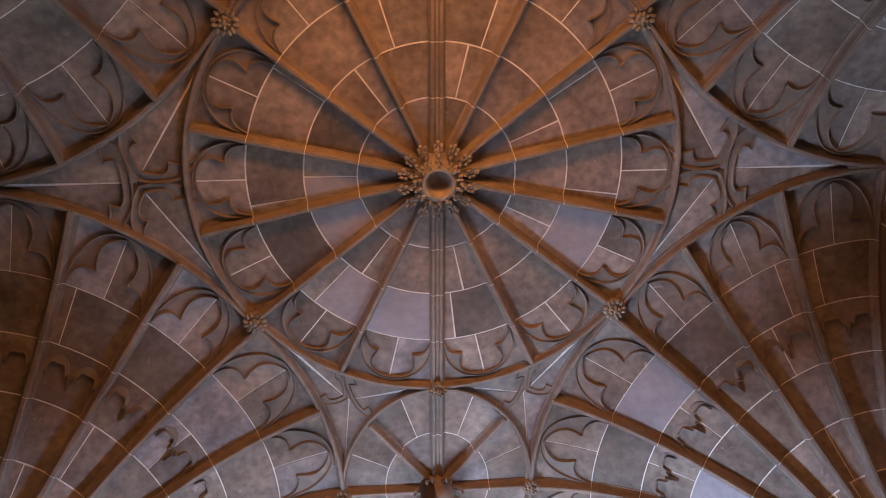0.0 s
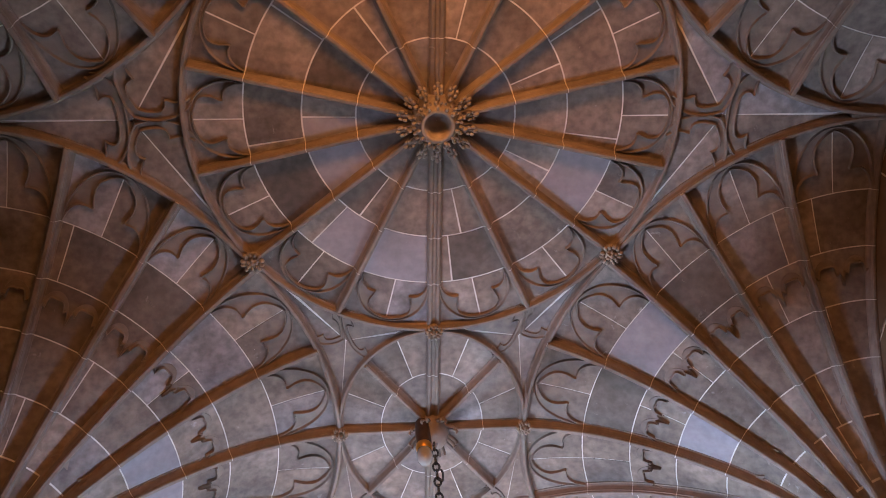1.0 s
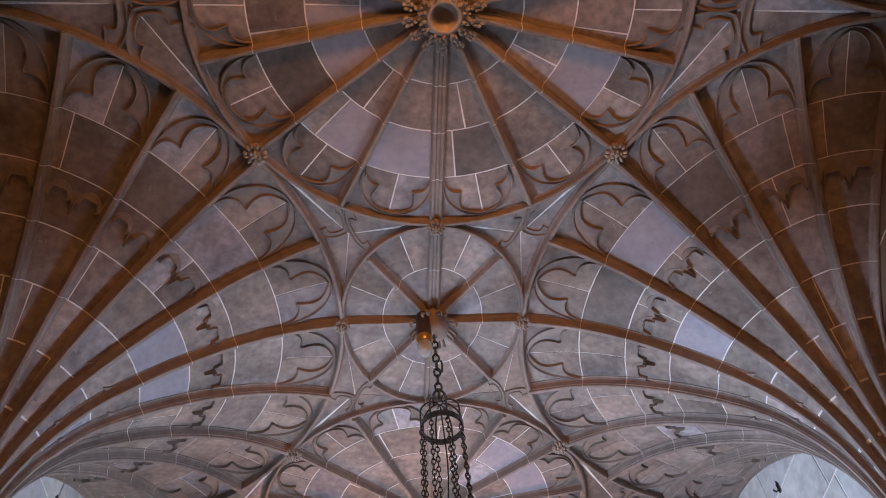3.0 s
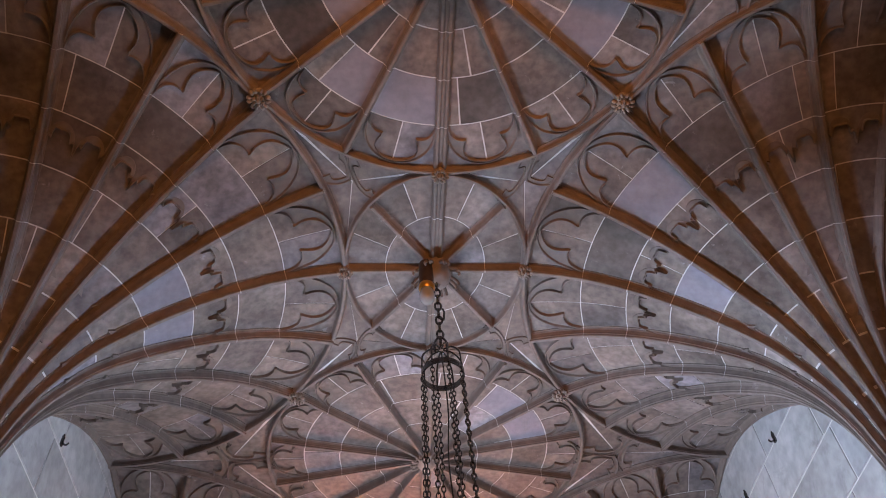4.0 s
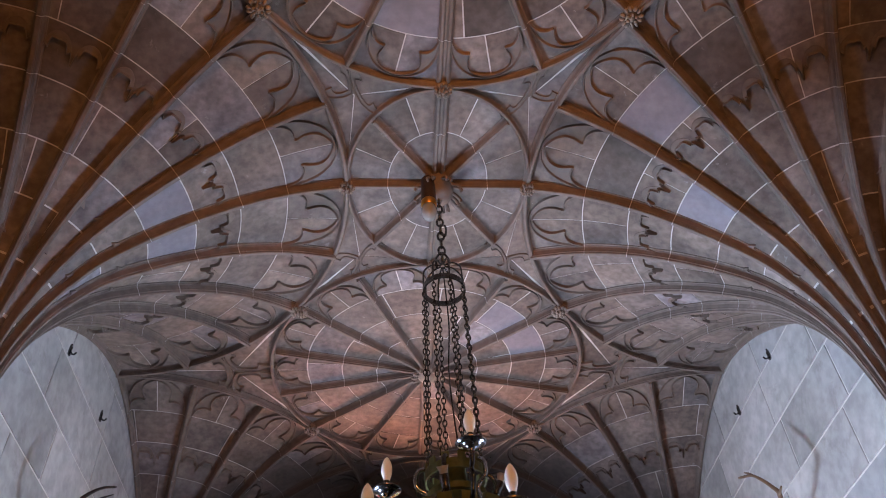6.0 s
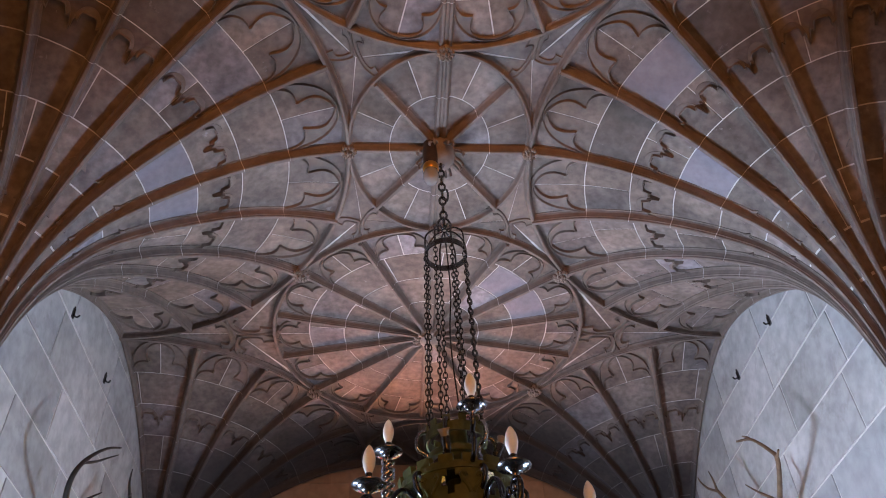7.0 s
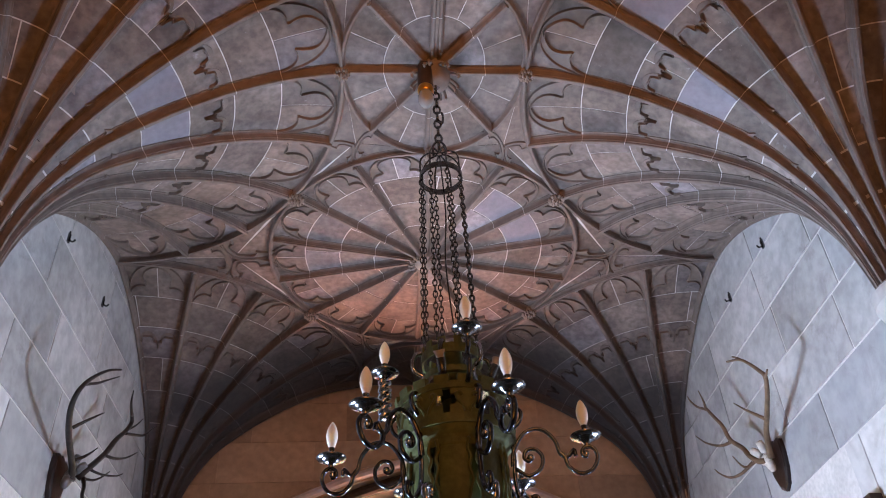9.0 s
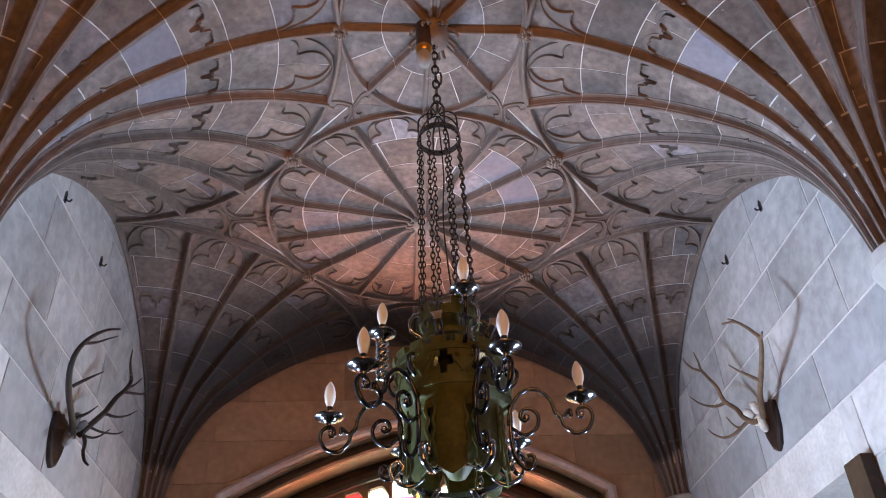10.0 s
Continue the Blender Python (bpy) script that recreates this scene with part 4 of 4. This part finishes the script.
def wall_ring(r0, r1, z0, z1, sides, slots=0, duty=0.5, phase=0.0):
    """A ring band; slots: so many pieces with gaps between (battlements, piercings)."""
    lots = []
    pieces = slots or 1
    for i in range(pieces):
        a0 = 2 * math.pi * i / pieces + phase
        a1 = a0 + 2 * math.pi / pieces * (duty if slots else 1)
        n = max(2, sides // pieces)
        v, f = [], []
        for k in range(n + 1):
            a = a0 + (a1 - a0) * k / n
            for r, z in ((r0, z0), (r1, z0), (r1, z1), (r0, z1)):
                v.append(V(r * math.cos(a), r * math.sin(a), z))
        for k in range(n):
            for j in range(4):
                b = k * 4
                f.append((b + j, b + (j + 1) % 4, b + 4 + (j + 1) % 4, b + 4 + j))
        f += [(3, 2, 1, 0), (n * 4, n * 4 + 1, n * 4 + 2, n * 4 + 3)]
        lots.append((v, f))
    return merge(*lots)


# small crown
ch("small_crown", merge(wall_ring(0.112, 0.120, 3.210, 3.250, 36), wall_ring(0.112, 0.120, 3.250, 3.280, 48, 12, 0.5), wall_ring(0.095, 0.116, 3.130, 3.155, 36)), brass, "small battlemented bronze crown", smooth=False)
for i in range(6):
    a = radians(60 * i + 10)
    c, s_ = math.cos(a), math.sin(a)
    ch("crown_scroll", tube(smooth_path([(0.115 * c, 0.115 * s_, 3.260), (0.150 * c, 0.150 * s_, 3.240), (0.155 * c, 0.155 * s_, 3.180), (0.115 * c, 0.115 * s_, 3.150), (0.125 * c, 0.125 * s_, 3.100), (0.18 * c, 0.18 * s_, 3.080)], 5), 0.009, 6), steel if i % 2 else iron)
# battlemented main crown, pierced with crosses
PITCH = 2 * math.pi / 9
CROWN = [wall_ring(0.218, 0.236, 3.002, 3.030, 54), wall_ring(0.220, 0.234, 2.870, 2.905, 54), wall_ring(0.222, 0.230, 2.905, 3.002, 54, 9, 0.52, radians(-93.4))]
for z0, z1, phase in ((2.905, 2.938, -103 + 3.5), (2.905, 2.938, -103 - 10), (2.978, 3.002, -103 + 4.5), (2.978, 3.002, -103 - 10)):
    CROWN.append(wall_ring(0.222, 0.230, z0, z1, 27, 9, 0.16, radians(phase)))
ch("main_crown", merge(*CROWN), brass, "battlemented bronze crown pierced with crosses", smooth=False)
for i in range(9):
    for s_ in (-1, 1):
        m = Matrix.Rotation(PITCH * i + radians(-103 + 13 * s_), 4, "Z") @ Matrix.Translation((0.212, 0, 0))
        ch("frieze_leaf", moved(tube(smooth_path([(0, s_ * 0.020, 2.910), (0.002, s_ * 0.010, 2.935), (0.004, -s_ * 0.006, 2.955), (0.004, -s_ * 0.012, 2.975), (0.002, 0, 2.985), (0, s_ * 0.008, 2.972)], 5), 0.007, 6), m), brass)
for i in range(16):
    m = Matrix.Rotation(radians(22.5 * i + 6), 4, "Z") @ Matrix.Translation((0.226, 0, 3.030)) @ Matrix.Rotation(radians(12), 4, "Y")
    ch("battlement", moved(box(-0.014, -0.029, -0.004, 0.012, 0.029, 0.026), m), brass, smooth=False)
ch("crown_floor", lathe([(0.03, 3.050), (0.14, 3.045), (0.222, 3.020)], 32), iron)
ch("collar", lathe([(0.228, 2.882), (0.224, 2.865), (0.205, 2.845), (0.192, 2.830), (0.196, 2.815), (0.190, 2.805)], 48), brass)
# body of upright plates
for i in range(8):
    a = radians(45 * i - 100)
    v, f, n = [], [], 10
    for k in range(n + 1):
        b = a + radians(-16.5 + 33 * k / n)
        e = abs(-1 + 2 * k / n)
        low = 2.555 + 0.035 * e ** 1.3
        for r, z in ((0.188, 2.830), (0.190, 2.700), (0.190, low), (0.185, low), (0.185, 2.700), (0.183, 2.830)):
            v.append(V(r * math.cos(b), r * math.sin(b), z))
    for k in range(n):
        for j in range(6):
            q = k * 6
            f.append((q + j, q + (j + 1) % 6, q + 6 + (j + 1) % 6, q + 6 + j))
    f += [tuple(range(5, -1, -1)), tuple(range(n * 6, n * 6 + 6))]
    ch("shield_plate", (v, f), brass, smooth=False)
for i in range(8):
    m = Matrix.Rotation(radians(45 * i - 77.5), 4, "Z") @ Matrix.Translation((0.178, 0, 0))
    for s_ in (-1, 1):
        line = [(0, s_ * 0.012, 2.83), (0.004, s_ * 0.020, 2.79), (0.004, s_ * 0.009, 2.755), (0.006, s_ * 0.019, 2.72), (0.004, s_ * 0.007, 2.68), (0.006, s_ * 0.018, 2.64), (0.008, s_ * 0.024, 2.60), (0.012, s_ * 0.012, 2.585), (0.010, s_ * 0.006, 2.60)]
        ch("stile_scroll", moved(tube(smooth_path(line, 5), 0.0065, 6), m), brass)
ch("inner_stem", lathe([(0.04, 3.3), (0.05, 3.0), (0.09, 2.840), (0.085, 2.680), (0.03, 2.600), (0.001, 2.590)], 20), brass)
ch("lower_ring", merge(wall_ring(0.168, 0.182, 2.585, 2.602, 48)), iron, smooth=False)


def flat_bar(points, width=0.022, thick=0.007):
    """A flat iron strip bent in the (r, z) plane."""
    path = smooth_path([V(r, 0, z) for r, z in points], 4)
    thick = max(thick, 0.015)
    prof = [(width / 2 * math.cos(math.pi / 4 * k), thick / 2 * math.sin(math.pi / 4 * k)) for k in range(8)]
    v, f = [], []
    for i, p in enumerate(path):
        t = (path[min(i + 1, len(path) - 1)] - path[max(i - 1, 0)]).normalized()
        nrm = V(-t.z, 0, t.x)
        v += [p + V(0, a, 0) + nrm * b for a, b in prof]
    for i in range(len(path) - 1):
        for j in range(8):
            a, b = i * 8 + j, i * 8 + (j + 1) % 8
            f.append((a, b, b + 8, a + 8))
    k = len(v) - 8
    return v, f + [tuple(range(7, -1, -1)), tuple(range(k, k + 8))]


BULB = [(0.011, 0.0), (0.014, 0.010), (0.0195, 0.026), (0.0222, 0.044), (0.0215, 0.060), (0.0165, 0.080), (0.009, 0.096), (0.003, 0.104), (0.0005, 0.106)]


def candle(name, m, scale=1.0):
    """Drip pan, holder and pointed candle bulb, at the frame m."""
    arm = ch(name, moved(lathe([(0.006, -0.050), (0.009, -0.032), (0.018, -0.022), (0.027, -0.019), (0.029, -0.013), (0.042, -0.010), (0.054, -0.004), (0.057, 0.0), (0.055, 0.003), (0.042, -0.003), (0.03, -0.006), (0.013, -0.004)], 32), m), pan_iron, "polished black iron drip pan")
    ch("bulb_holder", moved(lathe([(0.013, -0.004), (0.015, 0.004), (0.011, 0.010), (0.010, 0.034), (0.0115, 0.036), (0.0115, 0.040), (0.008, 0.042)], 12), m), iron, parent=arm)
    ch("candle_bulb", moved(lathe(BULB, 14), m @ Matrix.Translation((0, 0, 0.040))), frosted, "frosted candle bulb, unlit", parent=arm)


for az in (-8, 52, 112, 170, -134, -73):
    m = Matrix.Rotation(radians(az), 4, "Z")
    big = flat_bar([(0.195, 2.78), (0.205, 2.84), (0.25, 2.905), (0.31, 2.915), (0.355, 2.87), (0.37, 2.815), (0.395, 2.80), (0.42, 2.825), (0.425, 2.80)])
    low = flat_bar([(0.365, 2.825), (0.385, 2.80), (0.395, 2.765), (0.43, 2.735), (0.475, 2.745), (0.50, 2.785), (0.495, 2.82), (0.47, 2.835), (0.45, 2.82), (0.452, 2.80), (0.468, 2.797)])
    curl = flat_bar([(0.205, 2.77), (0.25, 2.74), (0.295, 2.765), (0.305, 2.81), (0.28, 2.84), (0.25, 2.835), (0.24, 2.81), (0.255, 2.795), (0.27, 2.805)])
    arm = ch("scroll_arm", moved(merge(big, low, curl), m), polished_iron, "curled wrought iron arm")
    ch("scroll_knob", moved(lathe([(0.001, -0.013), (0.01, -0.009), (0.014, 0), (0.01, 0.009), (0.001, 0.013)], 10), m @ Matrix.Translation((0.263, 0, 2.808))), steel, parent=arm)
    ch("scroll_knob", merge(moved(lathe([(0.001, -0.012), (0.009, -0.008), (0.012, 0), (0.009, 0.008), (0.001, 0.012)], 10), m @ Matrix.Translation((0.463, 0, 2.808)))), steel, parent=arm)
    candle("drip_pan", m @ Matrix.Translation((0.47, 0, 2.875)))
    ch("body_scroll", moved(merge(flat_bar([(0.20, 2.92), (0.235, 2.95), (0.245, 2.99), (0.22, 3.01), (0.205, 2.985), (0.22, 2.97)], 0.02), flat_bar([(0.195, 2.90), (0.205, 2.82), (0.2, 2.74), (0.21, 2.66), (0.245, 2.615), (0.275, 2.635), (0.27, 2.665), (0.25, 2.662)], 0.02)), m), polished_iron)
    ch("foot_scroll", moved(flat_bar([(0.12, 2.60), (0.17, 2.575), (0.225, 2.60), (0.235, 2.645), (0.21, 2.665), (0.19, 2.645), (0.20, 2.625)], 0.026), m @ Matrix.Rotation(radians(9), 4, "Z")), steel)
for az in (-82, 168):
    m = Matrix.Rotation(radians(az), 4, "Z")
    arm = ch("scroll_arm", moved(flat_bar([(0.225, 3.02), (0.255, 3.04), (0.275, 3.09), (0.25, 3.12), (0.275, 3.15), (0.27, 3.19)], 0.03 if az == 168 else 0.018), m), steel if az == 168 else polished_iron, "short upright wrought iron arm")
    candle("drip_pan", m @ Matrix.Translation((0.27, 0, 3.215)))
    if az == 168:
        for k in range(2):
            twist = [V(0.27 + 0.019 * math.cos(0.9 * q + math.pi * k), 0.019 * math.sin(0.9 * q + math.pi * k), 3.01 + 0.009 * q) for q in range(20)]
            ch("twisted_bar", moved(tube(twist, 0.010, 8), m), steel, parent=arm)

for x, y, z, tilt, az in ((0.154, -0.050, 3.165, 24, 10), (-0.055, -0.160, 3.136, 30, -110)):
    m = Matrix.Translation((x, y, z)) @ Matrix.Rotation(radians(az), 4, "Z") @ Matrix.Rotation(radians(tilt), 4, "Y")
    can = ch("spot_can", moved(lathe([(0.001, -0.045), (0.012, -0.043), (0.016, -0.03), (0.017, 0.015), (0.014, 0.02), (0.001, 0.02)], 14), m), iron, "small black spotlight clipped to the crown")
    ch("spot_lens", moved(lathe([(0.015, 0.018), (0.017, 0.030), (0.024, 0.046), (0.0225, 0.046), (0.015, 0.030), (0.006, 0.026), (0.001, 0.026)], 16), m), frost_globe, "small bell of frosted glass", parent=can)
    ch("clip", moved(lathe([(0.006, -0.10), (0.006, -0.044)], 8), m), steel, parent=can)
# small lamp below the boss
spot = thing("ceiling_lamp", "small lamp with gilt collar and pale frosted globe under the boss", "lamp")
LX, LY, LZ = -0.056, -0.06, 4.778
mesh_object("lamp_holder", *lathe([(0.036, LZ + 0.165), (0.038, LZ + 0.10), (0.039, LZ + 0.06), (0.0395, LZ + 0.0), (0.038, LZ - 0.03), (0.030, LZ - 0.04)], 20, (LX, LY, 0)), dark_oak, spot, smooth=True)
mesh_object("collar", *lathe([(0.039, LZ - 0.004), (0.041, LZ - 0.012), (0.041, LZ - 0.034), (0.034, LZ - 0.044)], 20, (LX, LY, 0)), gilt, spot, "gilt collar", smooth=True)
mesh_object("globe", *lathe([(0.030, LZ - 0.038), (0.038, LZ - 0.060), (0.040, LZ - 0.085), (0.035, LZ - 0.112), (0.022, LZ - 0.132), (0.001, LZ - 0.140)], 20, (LX, LY, 0)), frost_globe, spot, "pale frosted globe", smooth=True)


# ---- antlers ----
def antlers(name, side, base, beams, mat, label, bleached):
    """Skull on a shield plaque with two branching antlers. beams: lists of points, with the radius at each end."""
    ob = thing(name, label, "antler trophy", "stag antlers on the walls")
    x, y, z = base
    shape = [(0.0, -0.17), (0.05, -0.14), (0.09, -0.06), (0.105, 0.03), (0.10, 0.11), (0.06, 0.13), (0.03, 0.125), (0, 0.14)]
    outline = shape + [(-a, b) for a, b in reversed(shape[1:-1])]
    n = len(outline)
    v = [V(side * (HALF - 0.006), y + a, z + b) for a, b in outline] + [V(side * (HALF - 0.026), y + a, z + b) for a, b in outline] + [V(side * (HALF - 0.034), y + a * 0.88, z + b * 0.88) for a, b in outline]
    f = [tuple(range(2 * n, 3 * n))] + [(r * n + i, r * n + (i + 1) % n, (r + 1) * n + (i + 1) % n, (r + 1) * n + i) for r in (0, 1) for i in range(n)]
    mesh_object("plaque", v, f, plaque_wood, ob, "dark varnished shield-shaped wooden plaque")
    m = Matrix.Translation((side * (HALF - 0.075), y, z)) @ Matrix.Rotation(side * radians(-18), 4, "Y")
    lots = [moved(lathe([(0.001, -0.085), (0.028, -0.076), (0.044, -0.045), (0.052, 0.0), (0.055, 0.05), (0.045, 0.085), (0.001, 0.10)], 14), m @ Matrix.Diagonal((0.5, 0.62, 0.6, 1)))]
    for s in (-1, 1):
        lots.append(moved(lathe([(0.001, -0.02), (0.02, -0.012), (0.026, 0), (0.02, 0.012), (0.001, 0.02)], 10), m @ Matrix.Translation((-side * 0.01, s * 0.03, 0.02)) @ Matrix.Diagonal((0.7, 0.7, 0.7, 1))))
        lots.append(tube([m @ V(0, s * 0.03, 0.07), m @ V(-side * 0.02, s * 0.06, 0.12)], [0.026, 0.022], 8))
    mesh_object("skull", *merge(*lots), bleached, ob, "bare skull", smooth=True)
    for pts, r0, r1 in beams:
        path = smooth_path(pts, 7)
        k = len(path) - 1
        mesh_object("antler", *tube(path, [0.88 * (r0 + (r1 - r0) * (i / k) ** 1.2) for i in range(k + 1)], 8), mat, ob, smooth=True)
    return ob


antlers("stag_antlers", 1, (HALF, 1.625, 3.465), [
    ([(1.950, 1.544, 3.468), (1.920, 1.470, 3.524), (1.890, 1.377, 3.569), (1.850, 1.231, 3.604), (1.810, 1.085, 3.651), (1.780, 1.001, 3.693), (1.760, 1.005, 3.731), (1.730, 1.030, 3.788), (1.700, 1.070, 3.840), (1.660, 1.142, 3.868)], 0.021, 0.007),
    ([(1.780, 1.013, 3.689), (1.775, 0.973, 3.692), (1.770, 0.938, 3.700)], 0.010, 0.006),
    ([(1.710, 1.072, 3.838), (1.700, 1.090, 3.863), (1.700, 1.139, 3.899)], 0.009, 0.005),
    ([(1.860, 1.289, 3.583), (1.820, 1.323, 3.633), (1.780, 1.341, 3.671), (1.740, 1.369, 3.726)], 0.013, 0.003),
    ([(1.950, 1.614, 3.482), (1.930, 1.668, 3.498), (1.910, 1.717, 3.553), (1.890, 1.736, 3.613), (1.870, 1.808, 3.688), (1.860, 1.829, 3.736), (1.840, 1.820, 3.802), (1.820, 1.871, 3.895), (1.800, 1.900, 3.962)], 0.020, 0.011),
    ([(1.800, 1.896, 3.952), (1.780, 1.979, 4.015), (1.760, 2.019, 4.078), (1.740, 2.000, 4.103)], 0.011, 0.003),
    ([(1.800, 1.902, 3.959), (1.780, 1.865, 4.006), (1.760, 1.854, 4.067)], 0.010, 0.003),
    ([(1.870, 1.816, 3.692), (1.830, 1.895, 3.702), (1.790, 2.006, 3.772), (1.750, 2.062, 3.851)], 0.013, 0.003),
    ([(1.920, 1.683, 3.505), (1.880, 1.729, 3.489), (1.840, 1.723, 3.505), (1.800, 1.706, 3.550)], 0.011, 0.003),
    ([(1.920, 1.723, 3.515), (1.860, 1.783, 3.472), (1.820, 1.864, 3.482), (1.790, 1.928, 3.535), (1.770, 1.941, 3.570)], 0.013, 0.003),
], bone, "brown stag antlers and white skull on a dark wall plaque", skull)
antlers("stag_antlers", -1, (-HALF, 1.525, 3.42), [
    ([(-1.950, 1.517, 3.438), (-1.920, 1.401, 3.462), (-1.870, 1.157, 3.494), (-1.820, 0.976, 3.531), (-1.780, 0.891, 3.580), (-1.750, 0.889, 3.648), (-1.710, 0.916, 3.713), (-1.680, 0.986, 3.780), (-1.650, 1.068, 3.829)], 0.022, 0.006),
    ([(-1.750, 0.903, 3.655), (-1.720, 0.979, 3.703), (-1.700, 1.066, 3.771), (-1.680, 1.147, 3.833)], 0.010, 0.003),
    ([(-1.850, 1.123, 3.528), (-1.800, 1.135, 3.568), (-1.760, 1.165, 3.612), (-1.730, 1.183, 3.640)], 0.012, 0.003),
    ([(-1.910, 1.391, 3.470), (-1.860, 1.394, 3.494), (-1.820, 1.370, 3.505), (-1.780, 1.336, 3.515)], 0.012, 0.003),
    ([(-1.950, 1.602, 3.460), (-1.910, 1.593, 3.502), (-1.880, 1.641, 3.576), (-1.860, 1.698, 3.653), (-1.830, 1.727, 3.744), (-1.810, 1.803, 3.835), (-1.800, 1.844, 3.911), (-1.790, 1.785, 3.938)], 0.022, 0.012),
    ([(-1.790, 1.791, 3.929), (-1.770, 1.677, 3.958), (-1.750, 1.616, 4.005)], 0.011, 0.003),
    ([(-1.810, 1.829, 3.854), (-1.790, 1.907, 3.922), (-1.770, 1.951, 3.986)], 0.009, 0.003),
    ([(-1.810, 1.792, 3.814), (-1.790, 1.941, 3.873), (-1.770, 2.041, 3.920), (-1.750, 2.104, 3.990), (-1.730, 2.156, 4.039)], 0.011, 0.003),
    ([(-1.860, 1.681, 3.628), (-1.820, 1.761, 3.641), (-1.790, 1.862, 3.693), (-1.760, 1.938, 3.759)], 0.012, 0.003),
    ([(-1.900, 1.603, 3.513), (-1.850, 1.669, 3.509), (-1.800, 1.758, 3.535), (-1.770, 1.785, 3.560)], 0.010, 0.003),
    ([(-1.920, 1.603, 3.460), (-1.880, 1.642, 3.465), (-1.840, 1.650, 3.484), (-1.800, 1.651, 3.518)], 0.010, 0.003),
    ([(-1.930, 1.626, 3.476), (-1.880, 1.536, 3.389), (-1.840, 1.431, 3.299), (-1.800, 1.364, 3.226), (-1.770, 1.352, 3.194)], 0.014, 0.007),
], horn_dark, "dark stag antlers and skull on a black wall plaque", grey_skull)


# ---- iron hooks on the walls ----
def hook(x, y, z, side):
    ob = thing("wall_hook", "small black iron hook driven into the wall", "hook", "iron hooks on the walls", at=(x, y, z))
    mesh_object("hook_shank", *tube(smooth_path([(0, 0, 0.045), (-side * 0.004, 0, 0.015), (-side * 0.009, 0, -0.015), (-side * 0.028, 0, -0.028), (-side * 0.04, 0, -0.014)], 5), [0.0055] * 21, 6), iron, ob)
    mesh_object("hook_plate", *box(-0.006, -0.012, -0.03, 0.006, 0.012, 0.03), iron, ob)


for side, y, z in ((-1, 0.89, 4.58), (-1, 1.57, 4.605), (1, 1.01, 4.615), (1, 1.605, 4.625)):
    hook(side * (HALF - 0.008), y, z, side)
